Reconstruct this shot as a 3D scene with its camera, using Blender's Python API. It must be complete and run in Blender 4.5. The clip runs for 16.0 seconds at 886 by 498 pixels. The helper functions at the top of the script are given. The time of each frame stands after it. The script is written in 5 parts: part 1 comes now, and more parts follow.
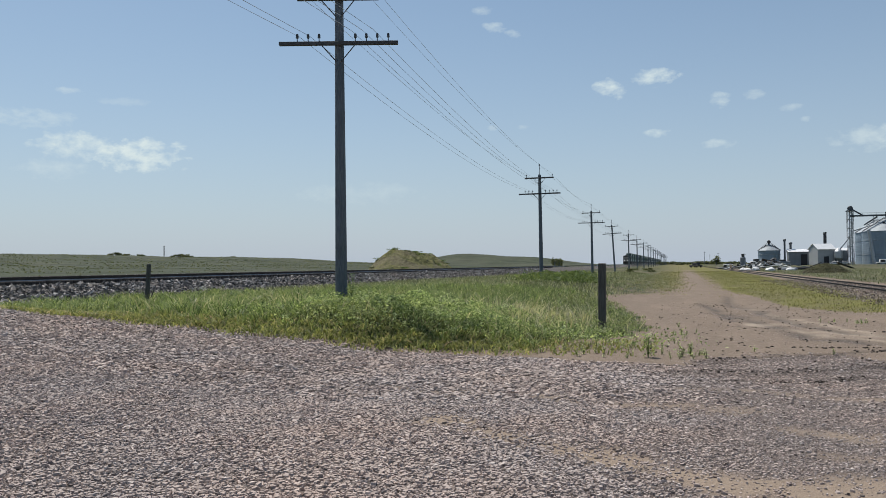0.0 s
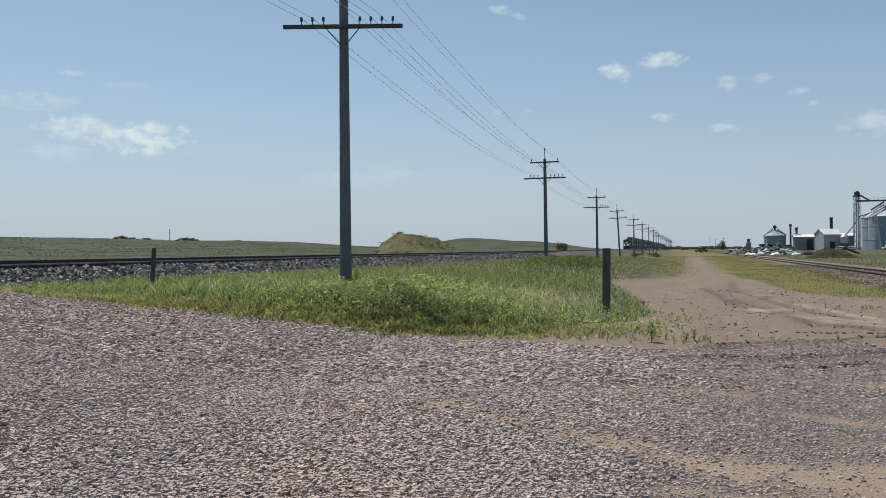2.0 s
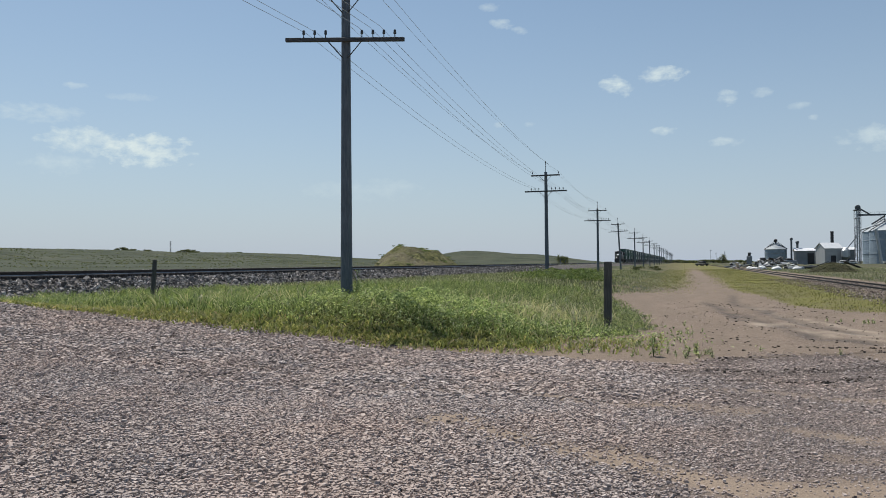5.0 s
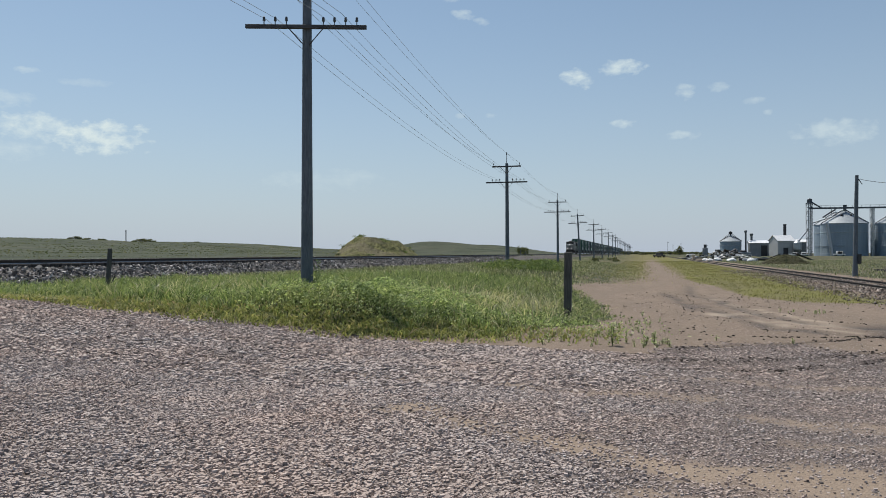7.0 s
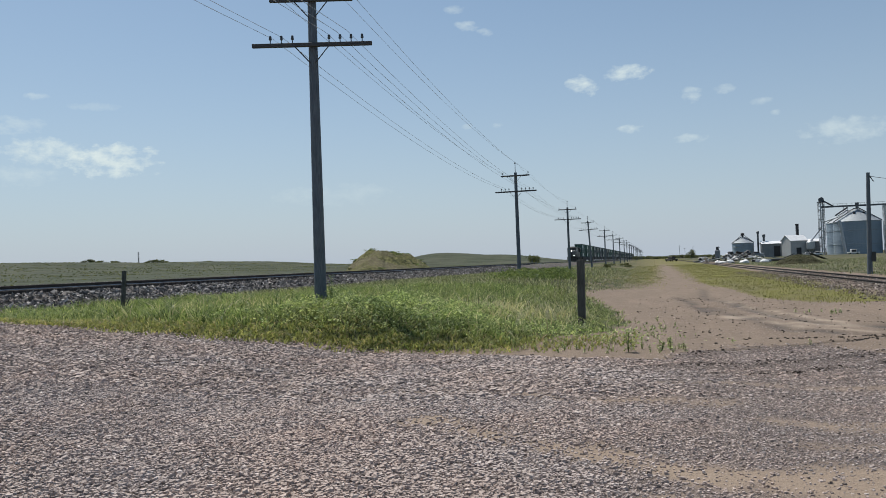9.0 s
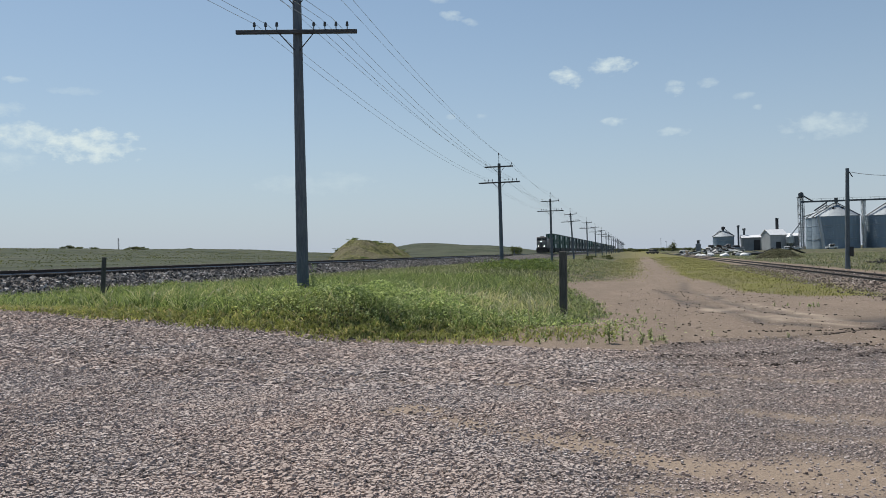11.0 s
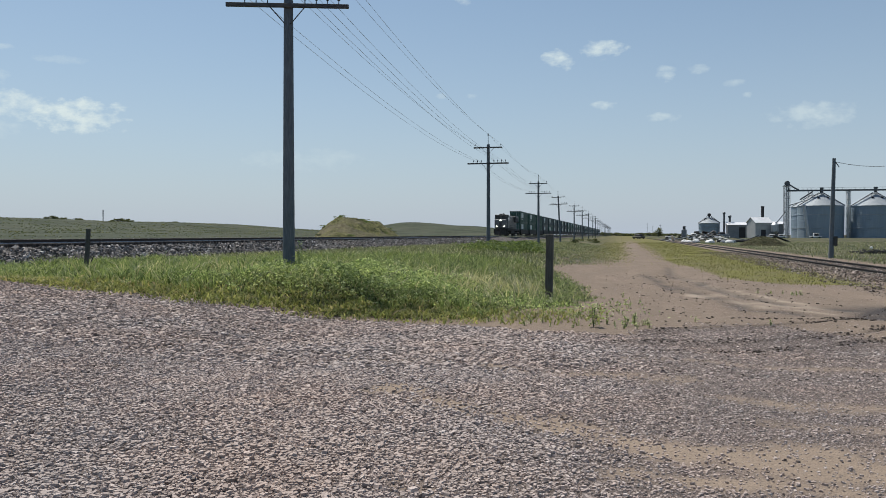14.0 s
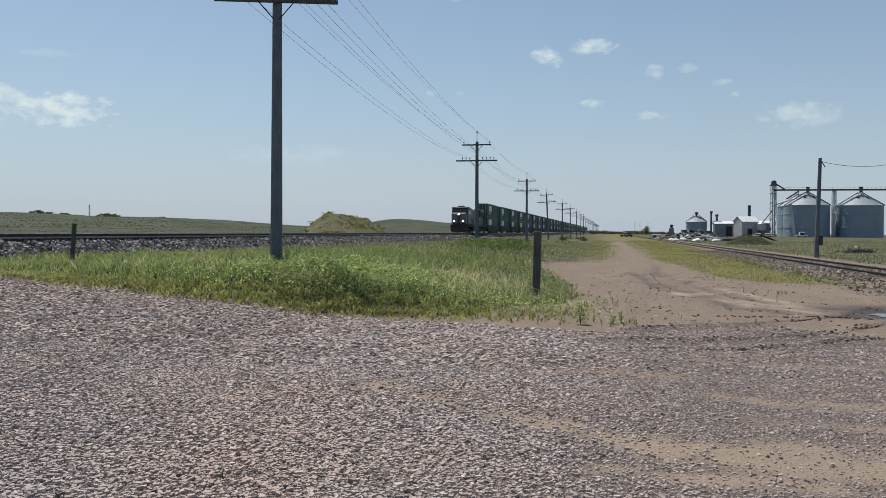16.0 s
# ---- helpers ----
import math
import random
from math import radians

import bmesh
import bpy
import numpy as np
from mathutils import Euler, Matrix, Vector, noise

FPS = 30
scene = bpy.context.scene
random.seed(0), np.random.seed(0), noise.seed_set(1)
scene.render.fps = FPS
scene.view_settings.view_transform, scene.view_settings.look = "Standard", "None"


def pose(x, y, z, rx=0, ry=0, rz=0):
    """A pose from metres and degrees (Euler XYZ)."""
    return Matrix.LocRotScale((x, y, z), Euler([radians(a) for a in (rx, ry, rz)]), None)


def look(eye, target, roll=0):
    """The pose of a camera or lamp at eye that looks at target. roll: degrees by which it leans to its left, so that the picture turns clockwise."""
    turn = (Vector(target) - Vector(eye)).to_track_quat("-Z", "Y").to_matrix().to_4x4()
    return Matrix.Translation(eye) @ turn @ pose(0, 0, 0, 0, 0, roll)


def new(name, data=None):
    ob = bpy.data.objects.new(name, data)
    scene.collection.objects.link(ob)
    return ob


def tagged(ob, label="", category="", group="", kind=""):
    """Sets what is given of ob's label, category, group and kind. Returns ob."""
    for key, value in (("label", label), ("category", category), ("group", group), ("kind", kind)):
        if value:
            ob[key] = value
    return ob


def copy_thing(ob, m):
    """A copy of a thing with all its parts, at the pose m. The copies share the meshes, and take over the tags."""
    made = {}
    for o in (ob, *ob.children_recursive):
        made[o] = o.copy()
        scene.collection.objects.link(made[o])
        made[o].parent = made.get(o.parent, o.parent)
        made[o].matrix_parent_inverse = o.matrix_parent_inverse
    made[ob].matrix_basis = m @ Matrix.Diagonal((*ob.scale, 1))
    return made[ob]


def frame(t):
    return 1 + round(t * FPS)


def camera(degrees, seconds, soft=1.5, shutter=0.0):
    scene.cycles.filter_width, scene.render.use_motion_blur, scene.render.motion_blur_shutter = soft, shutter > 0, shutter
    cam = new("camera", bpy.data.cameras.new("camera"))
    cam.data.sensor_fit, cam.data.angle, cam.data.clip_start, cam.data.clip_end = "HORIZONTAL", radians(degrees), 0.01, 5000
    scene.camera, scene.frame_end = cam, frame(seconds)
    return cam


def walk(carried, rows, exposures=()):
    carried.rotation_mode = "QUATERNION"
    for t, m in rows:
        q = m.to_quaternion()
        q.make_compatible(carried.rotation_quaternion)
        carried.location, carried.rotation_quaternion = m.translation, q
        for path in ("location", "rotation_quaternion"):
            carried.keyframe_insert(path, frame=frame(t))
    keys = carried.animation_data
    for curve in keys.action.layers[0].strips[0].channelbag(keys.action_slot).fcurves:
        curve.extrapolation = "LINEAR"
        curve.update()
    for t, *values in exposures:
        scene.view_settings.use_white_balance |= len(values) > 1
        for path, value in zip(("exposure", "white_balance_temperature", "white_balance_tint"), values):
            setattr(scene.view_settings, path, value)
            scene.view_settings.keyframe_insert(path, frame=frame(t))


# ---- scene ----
cam = camera(57.8, 16.0, soft=0.6)
PATH = [
    (0.0, pose(0.023, -0.011, 1.596, 91.24, 0.72, 16.34)),
    (0.5, pose(0.030, -0.003, 1.595, 91.08, 1.37, 16.05)),
    (1.0, pose(0.030, -0.015, 1.598, 90.47, 1.53, 16.37)),
    (1.5, pose(0.019, -0.003, 1.597, 90.19, 1.02, 15.90)),
    (2.0, pose(0.035, -0.004, 1.598, 90.12, 0.58, 16.69)),
    (2.5, pose(0.018, -0.022, 1.590, 90.26, 0.32, 17.11)),
    (3.0, pose(0.020, -0.016, 1.591, 90.42, 0.52, 16.88)),
    (5.5, pose(0.018, 0.021, 1.609, 91.15, 0.30, 16.60)),
    (6.0, pose(-0.002, 0.021, 1.603, 91.22, 0.52, 15.56)),
    (6.5, pose(0.014, 0.023, 1.612, 91.05, 0.77, 14.77)),
    (7.0, pose(-0.001, 0.025, 1.592, 90.34, 0.15, 13.93)),
    (7.5, pose(-0.003, 0.036, 1.597, 90.47, -0.17, 12.36)),
    (8.0, pose(0.020, 0.026, 1.604, 90.34, 0.64, 13.10)),
    (8.5, pose(0.010, 0.004, 1.598, 91.28, 1.41, 14.11)),
    (9.0, pose(-0.013, -0.015, 1.604, 91.16, 2.03, 14.74)),
    (9.5, pose(0.003, 0.005, 1.598, 90.83, 2.04, 13.65)),
    (12.0, pose(-0.032, -0.041, 1.603, 90.04, 0.88, 13.23)),
    (12.5, pose(-0.025, 0.003, 1.599, 89.56, 0.53, 12.62)),
    (13.0, pose(-0.015, -0.002, 1.604, 89.09, 0.68, 12.43)),
    (13.5, pose(-0.025, -0.002, 1.606, 89.05, 0.05, 12.68)),
    (14.0, pose(-0.030, -0.006, 1.605, 88.97, -0.02, 12.55)),
    (14.5, pose(-0.034, -0.008, 1.600, 88.27, -0.11, 11.93)),
    (15.0, pose(-0.026, 0.003, 1.605, 88.67, -0.56, 11.65)),
    (15.5, pose(-0.014, -0.003, 1.594, 88.61, -0.52, 11.84)),
    (16.0, pose(-0.020, -0.017, 1.602, 88.76, -0.37, 11.72)),
]
walk(cam, PATH)

# ---- sky, sun ----
SUN_DIR = Vector((-0.40, 0.36, 1.0)).normalized()
world = bpy.data.worlds.new("sky")
scene.world = world
world.use_nodes = True
wn, wl = world.node_tree.nodes, world.node_tree.links
wn.clear()
w_out = wn.new("ShaderNodeOutputWorld")
w_bg = wn.new("ShaderNodeBackground")
w_sky = wn.new("ShaderNodeTexSky")
w_sky.sky_type = "NISHITA"
w_sky.sun_disc = False
w_sky.sun_elevation = math.asin(SUN_DIR.z)
w_sky.sun_rotation = math.atan2(SUN_DIR.x, SUN_DIR.y)
w_sky.altitude = 500
w_sky.air_density = 1.0
w_sky.dust_density = 1.0
w_sky.ozone_density = 1.0
w_bg.inputs["Strength"].default_value = 0.099


def w_math(op, a, b=0.0, clamp=False):
    n = wn.new("ShaderNodeMath")
    n.operation, n.use_clamp = op, clamp
    for v, sock in ((a, n.inputs[0]), (b, n.inputs[1])):
        if isinstance(v, (int, float)):
            sock.default_value = v
        else:
            wl.new(v, sock)
    return n.outputs[0]


def w_mix(fac, a, b):
    n = wn.new("ShaderNodeMix")
    n.data_type = "RGBA"
    for v, sock in ((fac, n.inputs[0]), (a, n.inputs[6]), (b, n.inputs[7])):
        if isinstance(v, tuple):
            sock.default_value = (*v, 1)
        else:
            wl.new(v, sock)
    return n.outputs[2]


w_co = wn.new("ShaderNodeTexCoord").outputs["Generated"]
w_xyz = wn.new("ShaderNodeSeparateXYZ")
wl.new(w_co, w_xyz.inputs[0])
w_az = w_math("MULTIPLY", w_math("ARCTAN2", w_xyz.outputs[0], w_xyz.outputs[1]), 57.2958)
w_el = w_math("MULTIPLY", w_math("ARCSINE", w_xyz.outputs[2]), 57.2958)
w_vec = wn.new("ShaderNodeCombineXYZ")
wl.new(w_az, w_vec.inputs[0])
wl.new(w_math("MULTIPLY", w_el, 1.7), w_vec.inputs[1])


def w_noise(scale, detail, rough):
    n = wn.new("ShaderNodeTexNoise")
    n.inputs["Scale"].default_value, n.inputs["Detail"].default_value, n.inputs["Roughness"].default_value = scale, detail, rough
    wl.new(w_vec.outputs[0], n.inputs["Vector"])
    return n.outputs["Fac"]


# summer haze towards the horizon
w_haze = w_math("POWER", 2.71828, w_math("MULTIPLY", w_math("MAXIMUM", w_el, 0.0), -0.085))
w_clear = w_mix(w_math("MULTIPLY", w_haze, 0.92), w_sky.outputs[0], (5.12, 5.25, 6.4))
# fair-weather clouds: bearing, height, half width, half height (degrees), thickness
CLOUDS = [(-43.6, 9.8, 3.2, 0.7, 0.55), (-41.0, 8.3, 3.0, 1.0, 1.1), (-37.0, 7.9, 4.0, 1.1, 1.5), (-42.3, 6.7, 2.6, 0.7, 0.45),
          (-12.4, 16.7, 1.1, 0.35, 0.7), (-11.1, 16.2, 0.7, 0.3, 0.6), (-13.3, 17.8, 1.0, 0.3, 0.45), (-4.4, 12.35, 1.35, 0.75, 1.1),
          (-1.4, 12.8, 1.9, 0.65, 1.05), (3.0, 11.0, 0.9, 0.6, 0.8), (4.9, 11.2, 1.0, 0.35, 0.5), (-1.3, 9.0, 1.0, 0.32, 0.85),
          (2.8, 8.1, 1.4, 0.32, 0.65), (7.3, 10.1, 1.0, 0.25, 0.4), (12.2, 7.9, 3.0, 0.95, 0.62), (-41.3, 11.6, 1.0, 0.25, 0.5),
          (-38.0, 11.2, 1.8, 0.3, 0.35), (-22.0, 5.4, 5.5, 0.8, 0.28), (-10.5, 9.75, 0.6, 0.25, 0.5), (-12.7, 9.8, 0.5, 0.2, 0.45), (8.2, 9.3, 0.5, 0.2, 0.6)]
w_puff = w_math("ADD", w_math("MULTIPLY", w_noise(1.0, 9, 0.60), 0.65), w_math("MULTIPLY", w_noise(0.42, 4, 0.6), 0.35))
w_sum = None
for c_az, c_el, c_w, c_h, c_k in CLOUDS:
    c_w, c_h = c_w * 1.3, c_h * 1.3
    d1 = w_math("POWER", w_math("ABSOLUTE", w_math("DIVIDE", w_math("SUBTRACT", w_az, c_az), c_w)), 2.0)
    d2 = w_math("POWER", w_math("ABSOLUTE", w_math("DIVIDE", w_math("SUBTRACT", w_el, c_el), c_h)), 2.0)
    below = w_math("LESS_THAN", w_el, c_el)
    d2 = w_math("MULTIPLY", d2, w_math("SUBTRACT", 1.25, w_math("MULTIPLY", below, 0.75)))
    core = w_math("SUBTRACT", 1.0, w_math("ADD", d1, d2), True)
    body = w_math("SUBTRACT", w_math("ADD", w_math("MULTIPLY", core, 0.70), w_math("MULTIPLY", w_puff, 1.7)), 1.27, True)
    body = w_math("MULTIPLY", body, 2.2 * c_k)
    w_sum = body if w_sum is None else w_math("MAXIMUM", w_sum, body)
w_white = w_mix(w_noise(1.6, 4, 0.6), (6.6, 7.0, 7.5), (8.6, 8.6, 8.6))
w_cloudy = w_mix(w_math("MULTIPLY", w_sum, 0.85, True), w_clear, w_white)
w_tone = wn.new("ShaderNodeMix")
w_tone.data_type, w_tone.blend_type = "RGBA", "MULTIPLY"
w_tone.inputs[0].default_value = 1.0
wl.new(w_cloudy, w_tone.inputs[6])
w_tone.inputs[7].default_value = (0.89, 1.0, 0.988, 1)
wl.new(w_tone.outputs[2], w_bg.inputs[0])
wl.new(w_bg.outputs[0], w_out.inputs[0])

sun = new("sun", bpy.data.lights.new("sun", "SUN"))
sun.data.energy = 4.5
sun.data.angle = radians(0.53)
sun.data.color = (1.0, 0.95, 0.87)
sun.matrix_world = look((0, 0, 100), Vector((0, 0, 100)) - SUN_DIR)
scene.view_settings.exposure = 0.0


# ---- materials ----
class Mat:
    """A small builder for procedural materials."""

    def __init__(self, name, rough=0.8, metal=0.0):
        self.m = bpy.data.materials.new(name)
        self.m.use_nodes = True
        self.t = self.m.node_tree
        self.b = self.t.nodes["Principled BSDF"]
        self.b.inputs["Roughness"].default_value = rough
        self.b.inputs["Metallic"].default_value = metal
        self.b.inputs["Specular IOR Level"].default_value = 0.12 if rough > 0.9 else 0.5
        self.co = self.node("ShaderNodeNewGeometry").outputs["Position"]

    def node(self, kind, **settings):
        n = self.t.nodes.new(kind)
        for k, v in settings.items():
            if k in n.inputs:
                n.inputs[k].default_value = v
        return n

    def link(self, a, b):
        self.t.links.new(a, b)

    def local(self):
        self.co = self.node("ShaderNodeTexCoord").outputs["Object"]
        return self

    def stretch(self, sx, sy, sz):
        n = self.node("ShaderNodeMapping")
        n.inputs["Scale"].default_value = (sx, sy, sz)
        self.link(self.co, n.inputs["Vector"])
        return n.outputs[0]

    def noise(self, scale, detail=4.0, rough=0.55, co=None):
        n = self.node("ShaderNodeTexNoise", Scale=scale, Detail=detail, Roughness=rough)
        self.link(co or self.co, n.inputs["Vector"])
        return n.outputs["Fac"]

    def cells(self, scale, feature="F1", out="Color", co=None):
        n = self.node("ShaderNodeTexVoronoi", Scale=scale)
        n.feature = feature
        self.link(co or self.co, n.inputs["Vector"])
        return n.outputs[out]

    def ramp(self, fac, stops):
        n = self.node("ShaderNodeValToRGB")
        e = n.color_ramp.elements
        while len(e) < len(stops):
            e.new(0.5)
        for el, (p, c) in zip(e, stops):
            el.position, el.color = p, (*c, 1) if len(c) == 3 else c
        self.link(fac, n.inputs[0])
        return n.outputs[0]

    def mix(self, fac, a, b, mode="MIX"):
        n = self.node("ShaderNodeMix")
        n.data_type, n.blend_type = "RGBA", mode
        for v, sock in ((fac, n.inputs[0]), (a, n.inputs[6]), (b, n.inputs[7])):
            if isinstance(v, (int, float)):
                sock.default_value = v
            elif isinstance(v, tuple):
                sock.default_value = (*v, 1)
            else:
                self.link(v, sock)
        return n.outputs[2]

    def math(self, op, a, b=0.0, c=None, clamp=False):
        n = self.node("ShaderNodeMath")
        n.operation, n.use_clamp = op, clamp
        for v, sock in ((a, n.inputs[0]), (b, n.inputs[1])) + (((c, n.inputs[2]),) if c is not None else ()):
            if isinstance(v, (int, float)):
                sock.default_value = v
            else:
                self.link(v, sock)
        return n.outputs[0]

    def attr(self, name):
        n = self.node("ShaderNodeAttribute")
        n.attribute_name = name
        return n.outputs["Fac"]

    def island(self):
        return self.node("ShaderNodeNewGeometry").outputs["Random Per Island"]

    def each(self):
        return self.node("ShaderNodeObjectInfo").outputs["Random"]

    def bump(self, height, strength=0.4, distance=0.01):
        n = self.node("ShaderNodeBump", Strength=strength, Distance=distance)
        self.link(height, n.inputs["Height"])
        self.link(n.outputs[0], self.b.inputs["Normal"])

    def done(self, colour, rough=None):
        if isinstance(colour, tuple):
            self.b.inputs["Base Color"].default_value = (*colour, 1)
        else:
            self.link(colour, self.b.inputs["Base Color"])
        if rough is not None:
            self.link(rough, self.b.inputs["Roughness"])
        return self.m


def mottled(name, dark, light, scale=3.0, rough=0.8, metal=0.0, grain=40.0, bump=0.3, dist=0.004, local=True, tint=None):
    m = Mat(name, rough, metal)
    if local:
        m.local()
    big, fine = m.noise(scale, 5), m.noise(grain, 3)
    c = m.ramp(big, [(0.3, dark), (0.7, light)])
    c = m.mix(0.35, c, m.ramp(fine, [(0.3, tuple(v * 0.6 for v in dark)), (0.7, tuple(min(1, v * 1.25) for v in light))]))
    if tint:
        c = m.mix(m.each(), c, tint, "MULTIPLY")
    m.bump(fine, bump, dist)
    return m.done(c)


def wood(name, dark, light, axis=(6, 6, 0.5)):
    m = Mat(name, 0.85).local()
    g = m.noise(9.0, 6, 0.6, m.stretch(*axis))
    b = m.noise(1.3, 3)
    c = m.mix(0.4, m.ramp(g, [(0.35, dark), (0.65, light)]), m.ramp(b, [(0.3, dark), (0.7, light)]))
    m.bump(g, 0.5, 0.01)
    return m.done(c)


def glow(name, colour, strength):
    m = Mat(name, 0.3)
    m.b.inputs["Emission Color"].default_value = (*colour, 1)
    m.b.inputs["Emission Strength"].default_value = strength
    return m.done(colour)


M_POLE = wood("weathered_pole", (0.066, 0.082, 0.096), (0.155, 0.182, 0.208))
M_ARM = wood("crossarm_wood", (0.04, 0.042, 0.044), (0.10, 0.102, 0.105), (0.5, 6, 6))
M_POST = wood("dark_post_wood", (0.05, 0.048, 0.044), (0.125, 0.12, 0.11))
M_TIE = wood("tie_wood", (0.022, 0.02, 0.018), (0.06, 0.052, 0.046), (0.5, 6, 6))
M_GLASS_INS = mottled("insulator_glass", (0.03, 0.035, 0.04), (0.06, 0.07, 0.08), rough=0.25)
M_WIRE = mottled("wire_metal", (0.38, 0.41, 0.44), (0.50, 0.53, 0.56), rough=0.6, metal=0.3)
M_STEEL = mottled("galvanised_steel", (0.30, 0.33, 0.36), (0.45, 0.48, 0.50), rough=0.45, metal=0.6)
M_DARK = mottled("dark_steel", (0.03, 0.03, 0.03), (0.07, 0.07, 0.07), rough=0.6, metal=0.3)
M_RAIL = mottled("rusty_rail", (0.03, 0.024, 0.021), (0.065, 0.048, 0.04), rough=0.8, metal=0.0)
M_RAILWORN_SUNLIT = mottled("worn_and_sunlit_rail_steel", (0.35, 0.36, 0.38), (0.55, 0.56, 0.58), rough=0.5, metal=0.3)


# ---- mesh helpers ----
def mesh_of(name, verts, faces, material, smooth=False):
    me = bpy.data.meshes.new(name)
    me.from_pydata(verts, [], faces)
    for mt in material if isinstance(material, (list, tuple)) else [material]:
        me.materials.append(mt)
    if smooth:
        me.polygons.foreach_set("use_smooth", [True] * len(me.polygons))
    me.update()
    return me


def part(name, bm, material, parent=None, label="", smooth=False):
    me = bpy.data.meshes.new(name)
    bm.normal_update()
    bm.to_mesh(me)
    bm.free()
    me.materials.append(material)
    if smooth:
        me.polygons.foreach_set("use_smooth", [True] * len(me.polygons))
    ob = new(name, me)
    if parent is not None:
        ob.parent = parent
    return tagged(ob, label)


def shared(name, me, parent, m=None, label=""):
    """Another object on a mesh that already exists."""
    ob = new(name, me)
    ob.parent = parent
    if m is not None:
        ob.matrix_basis = m
    return tagged(ob, label)


def box(bm, x0, x1, y0, y1, z0, z1, bevel=0.0, m=None):
    r = bmesh.ops.create_cube(bm, size=1.0)["verts"]
    bmesh.ops.scale(bm, vec=(x1 - x0, y1 - y0, z1 - z0), verts=r)
    bmesh.ops.translate(bm, vec=((x0 + x1) / 2, (y0 + y1) / 2, (z0 + z1) / 2), verts=r)
    if bevel:
        es = list({e for v in r for e in v.link_edges})
        r = bmesh.ops.bevel(bm, geom=es, offset=bevel, segments=1, affect="EDGES")["verts"]
    if m is not None:
        bmesh.ops.transform(bm, matrix=m, verts=list({v for v in r}))
    return bm


def tube(bm, a, b, r0, r1=None, n=10):
    """A capped, tapered bar from a to b."""
    a, b = Vector(a), Vector(b)
    r1 = r0 if r1 is None else r1
    d = b - a
    m = Matrix.Translation((a + b) / 2) @ d.to_track_quat("Z", "Y").to_matrix().to_4x4()
    bmesh.ops.create_cone(bm, cap_ends=True, segments=n, radius1=r0, radius2=r1, depth=d.length, matrix=m)
    return bm


def lathe(bm, profile, n=12, at=(0, 0, 0)):
    rings = []
    for r, z in profile:
        rings.append([bm.verts.new((at[0] + r * math.cos(k * math.tau / n), at[1] + r * math.sin(k * math.tau / n), at[2] + z)) for k in range(n)])
    for p, q in zip(rings, rings[1:]):
        for k in range(n):
            bm.faces.new((p[k], p[(k + 1) % n], q[(k + 1) % n], q[k]))
    bm.faces.new(rings[0][::-1])
    bm.faces.new(rings[-1])
    return bm


def empty(name, m, label, category, group="", kind=""):
    ob = new(name)
    ob.empty_display_size = 0.2
    ob.matrix_basis = m
    return tagged(ob, label, category, group, kind)


# ---- the lie of the land ----
def sstep(a, b, v):
    t = np.clip((np.asarray(v, float) - a) / (b - a), 0, 1)
    return t * t * (3 - 2 * t)


RAIL_X = -26.5          # centre of the main track
RAIL_TOP = 1.38
SIDING_X = 10.7
SIDING_TOP = 0.17


def wob(x, y, s, k=0):
    """Smooth wandering noise, vectorised, about -1 to 1."""
    x, y = np.asarray(x, float) / s, np.asarray(y, float) / s
    return (np.sin(x * 1.7 + 1.3 * np.sin(y * 1.1 + k) + k) + np.sin(y * 1.9 + 1.7 * np.sin(x * 0.9 - k) + 2 * k) + np.sin((x + y) * 2.7 + k * 3) * 0.5) / 2.5


def road_edge(x):
    """The far edge of the gravel road."""
    return 14.25 + 0.25 * wob(x, 0, 2.0, 1) + 0.9 * sstep(-0.5, 4, x)


def gravel_edge(x):
    """Where the chips of the road end; past the grass a sandy apron lies between them and the verge."""
    return np.interp(x, [-6.0, -3.1, -1.7, -0.2, 0.7, 1.7, 2.7, 3.6, 5.0, 9.0], [14.3, 13.75, 13.35, 13.1, 14.1, 14.9, 14.9, 13.6, 13.0, 12.4]) + 0.25 * wob(x, 0, 2.0, 1) * sstep(-2.5, -6, x) + 0.12 * wob(x, 0, 0.5, 4)


RUTS = (([-0.9, 1.4, 2.7, 3.6, 4.9, 6.2], [12.05, 12.4, 13.2, 13.9, 15.7, 18.0]), ([-0.2, 1.1, 2.2, 3.3, 4.6, 5.6], [13.0, 14.1, 14.8, 15.7, 17.2, 19.0]),
        ([0.2, 1.4, 2.7, 4.0], [11.2, 11.5, 12.2, 13.4]))


def rut(x, y):
    """Curved wheel ruts where vehicles swing off the road, 0 to 1."""
    r = 0
    for k, (rx, ry) in enumerate(RUTS):
        d = (y - np.interp(x, rx, ry) - 0.05 * wob(x, y, 0.9, k)) / (0.09 + 0.025 * np.maximum(x, 0))
        r = r + np.exp(-d ** 2) * sstep(rx[0] - 0.6, rx[0] + 0.6, x) * sstep(rx[-1] + 0.5, rx[-1] - 0.5, x)
    return r * np.clip(0.65 + 0.6 * wob(x, y, 0.6, 6), 0, 1)


def along(x, y, path, width):
    """Nearness to a line of points on the ground, 0 to 1."""
    best = 0
    for (x0, y0), (x1, y1) in zip(path, path[1:]):
        t = np.clip(((x - x0) * (x1 - x0) + (y - y0) * (y1 - y0)) / ((x1 - x0) ** 2 + (y1 - y0) ** 2), 0, 1)
        d2 = (x - x0 - t * (x1 - x0)) ** 2 + (y - y0 - t * (y1 - y0)) ** 2
        best = np.maximum(best, np.exp(-d2 / width ** 2))
    return best


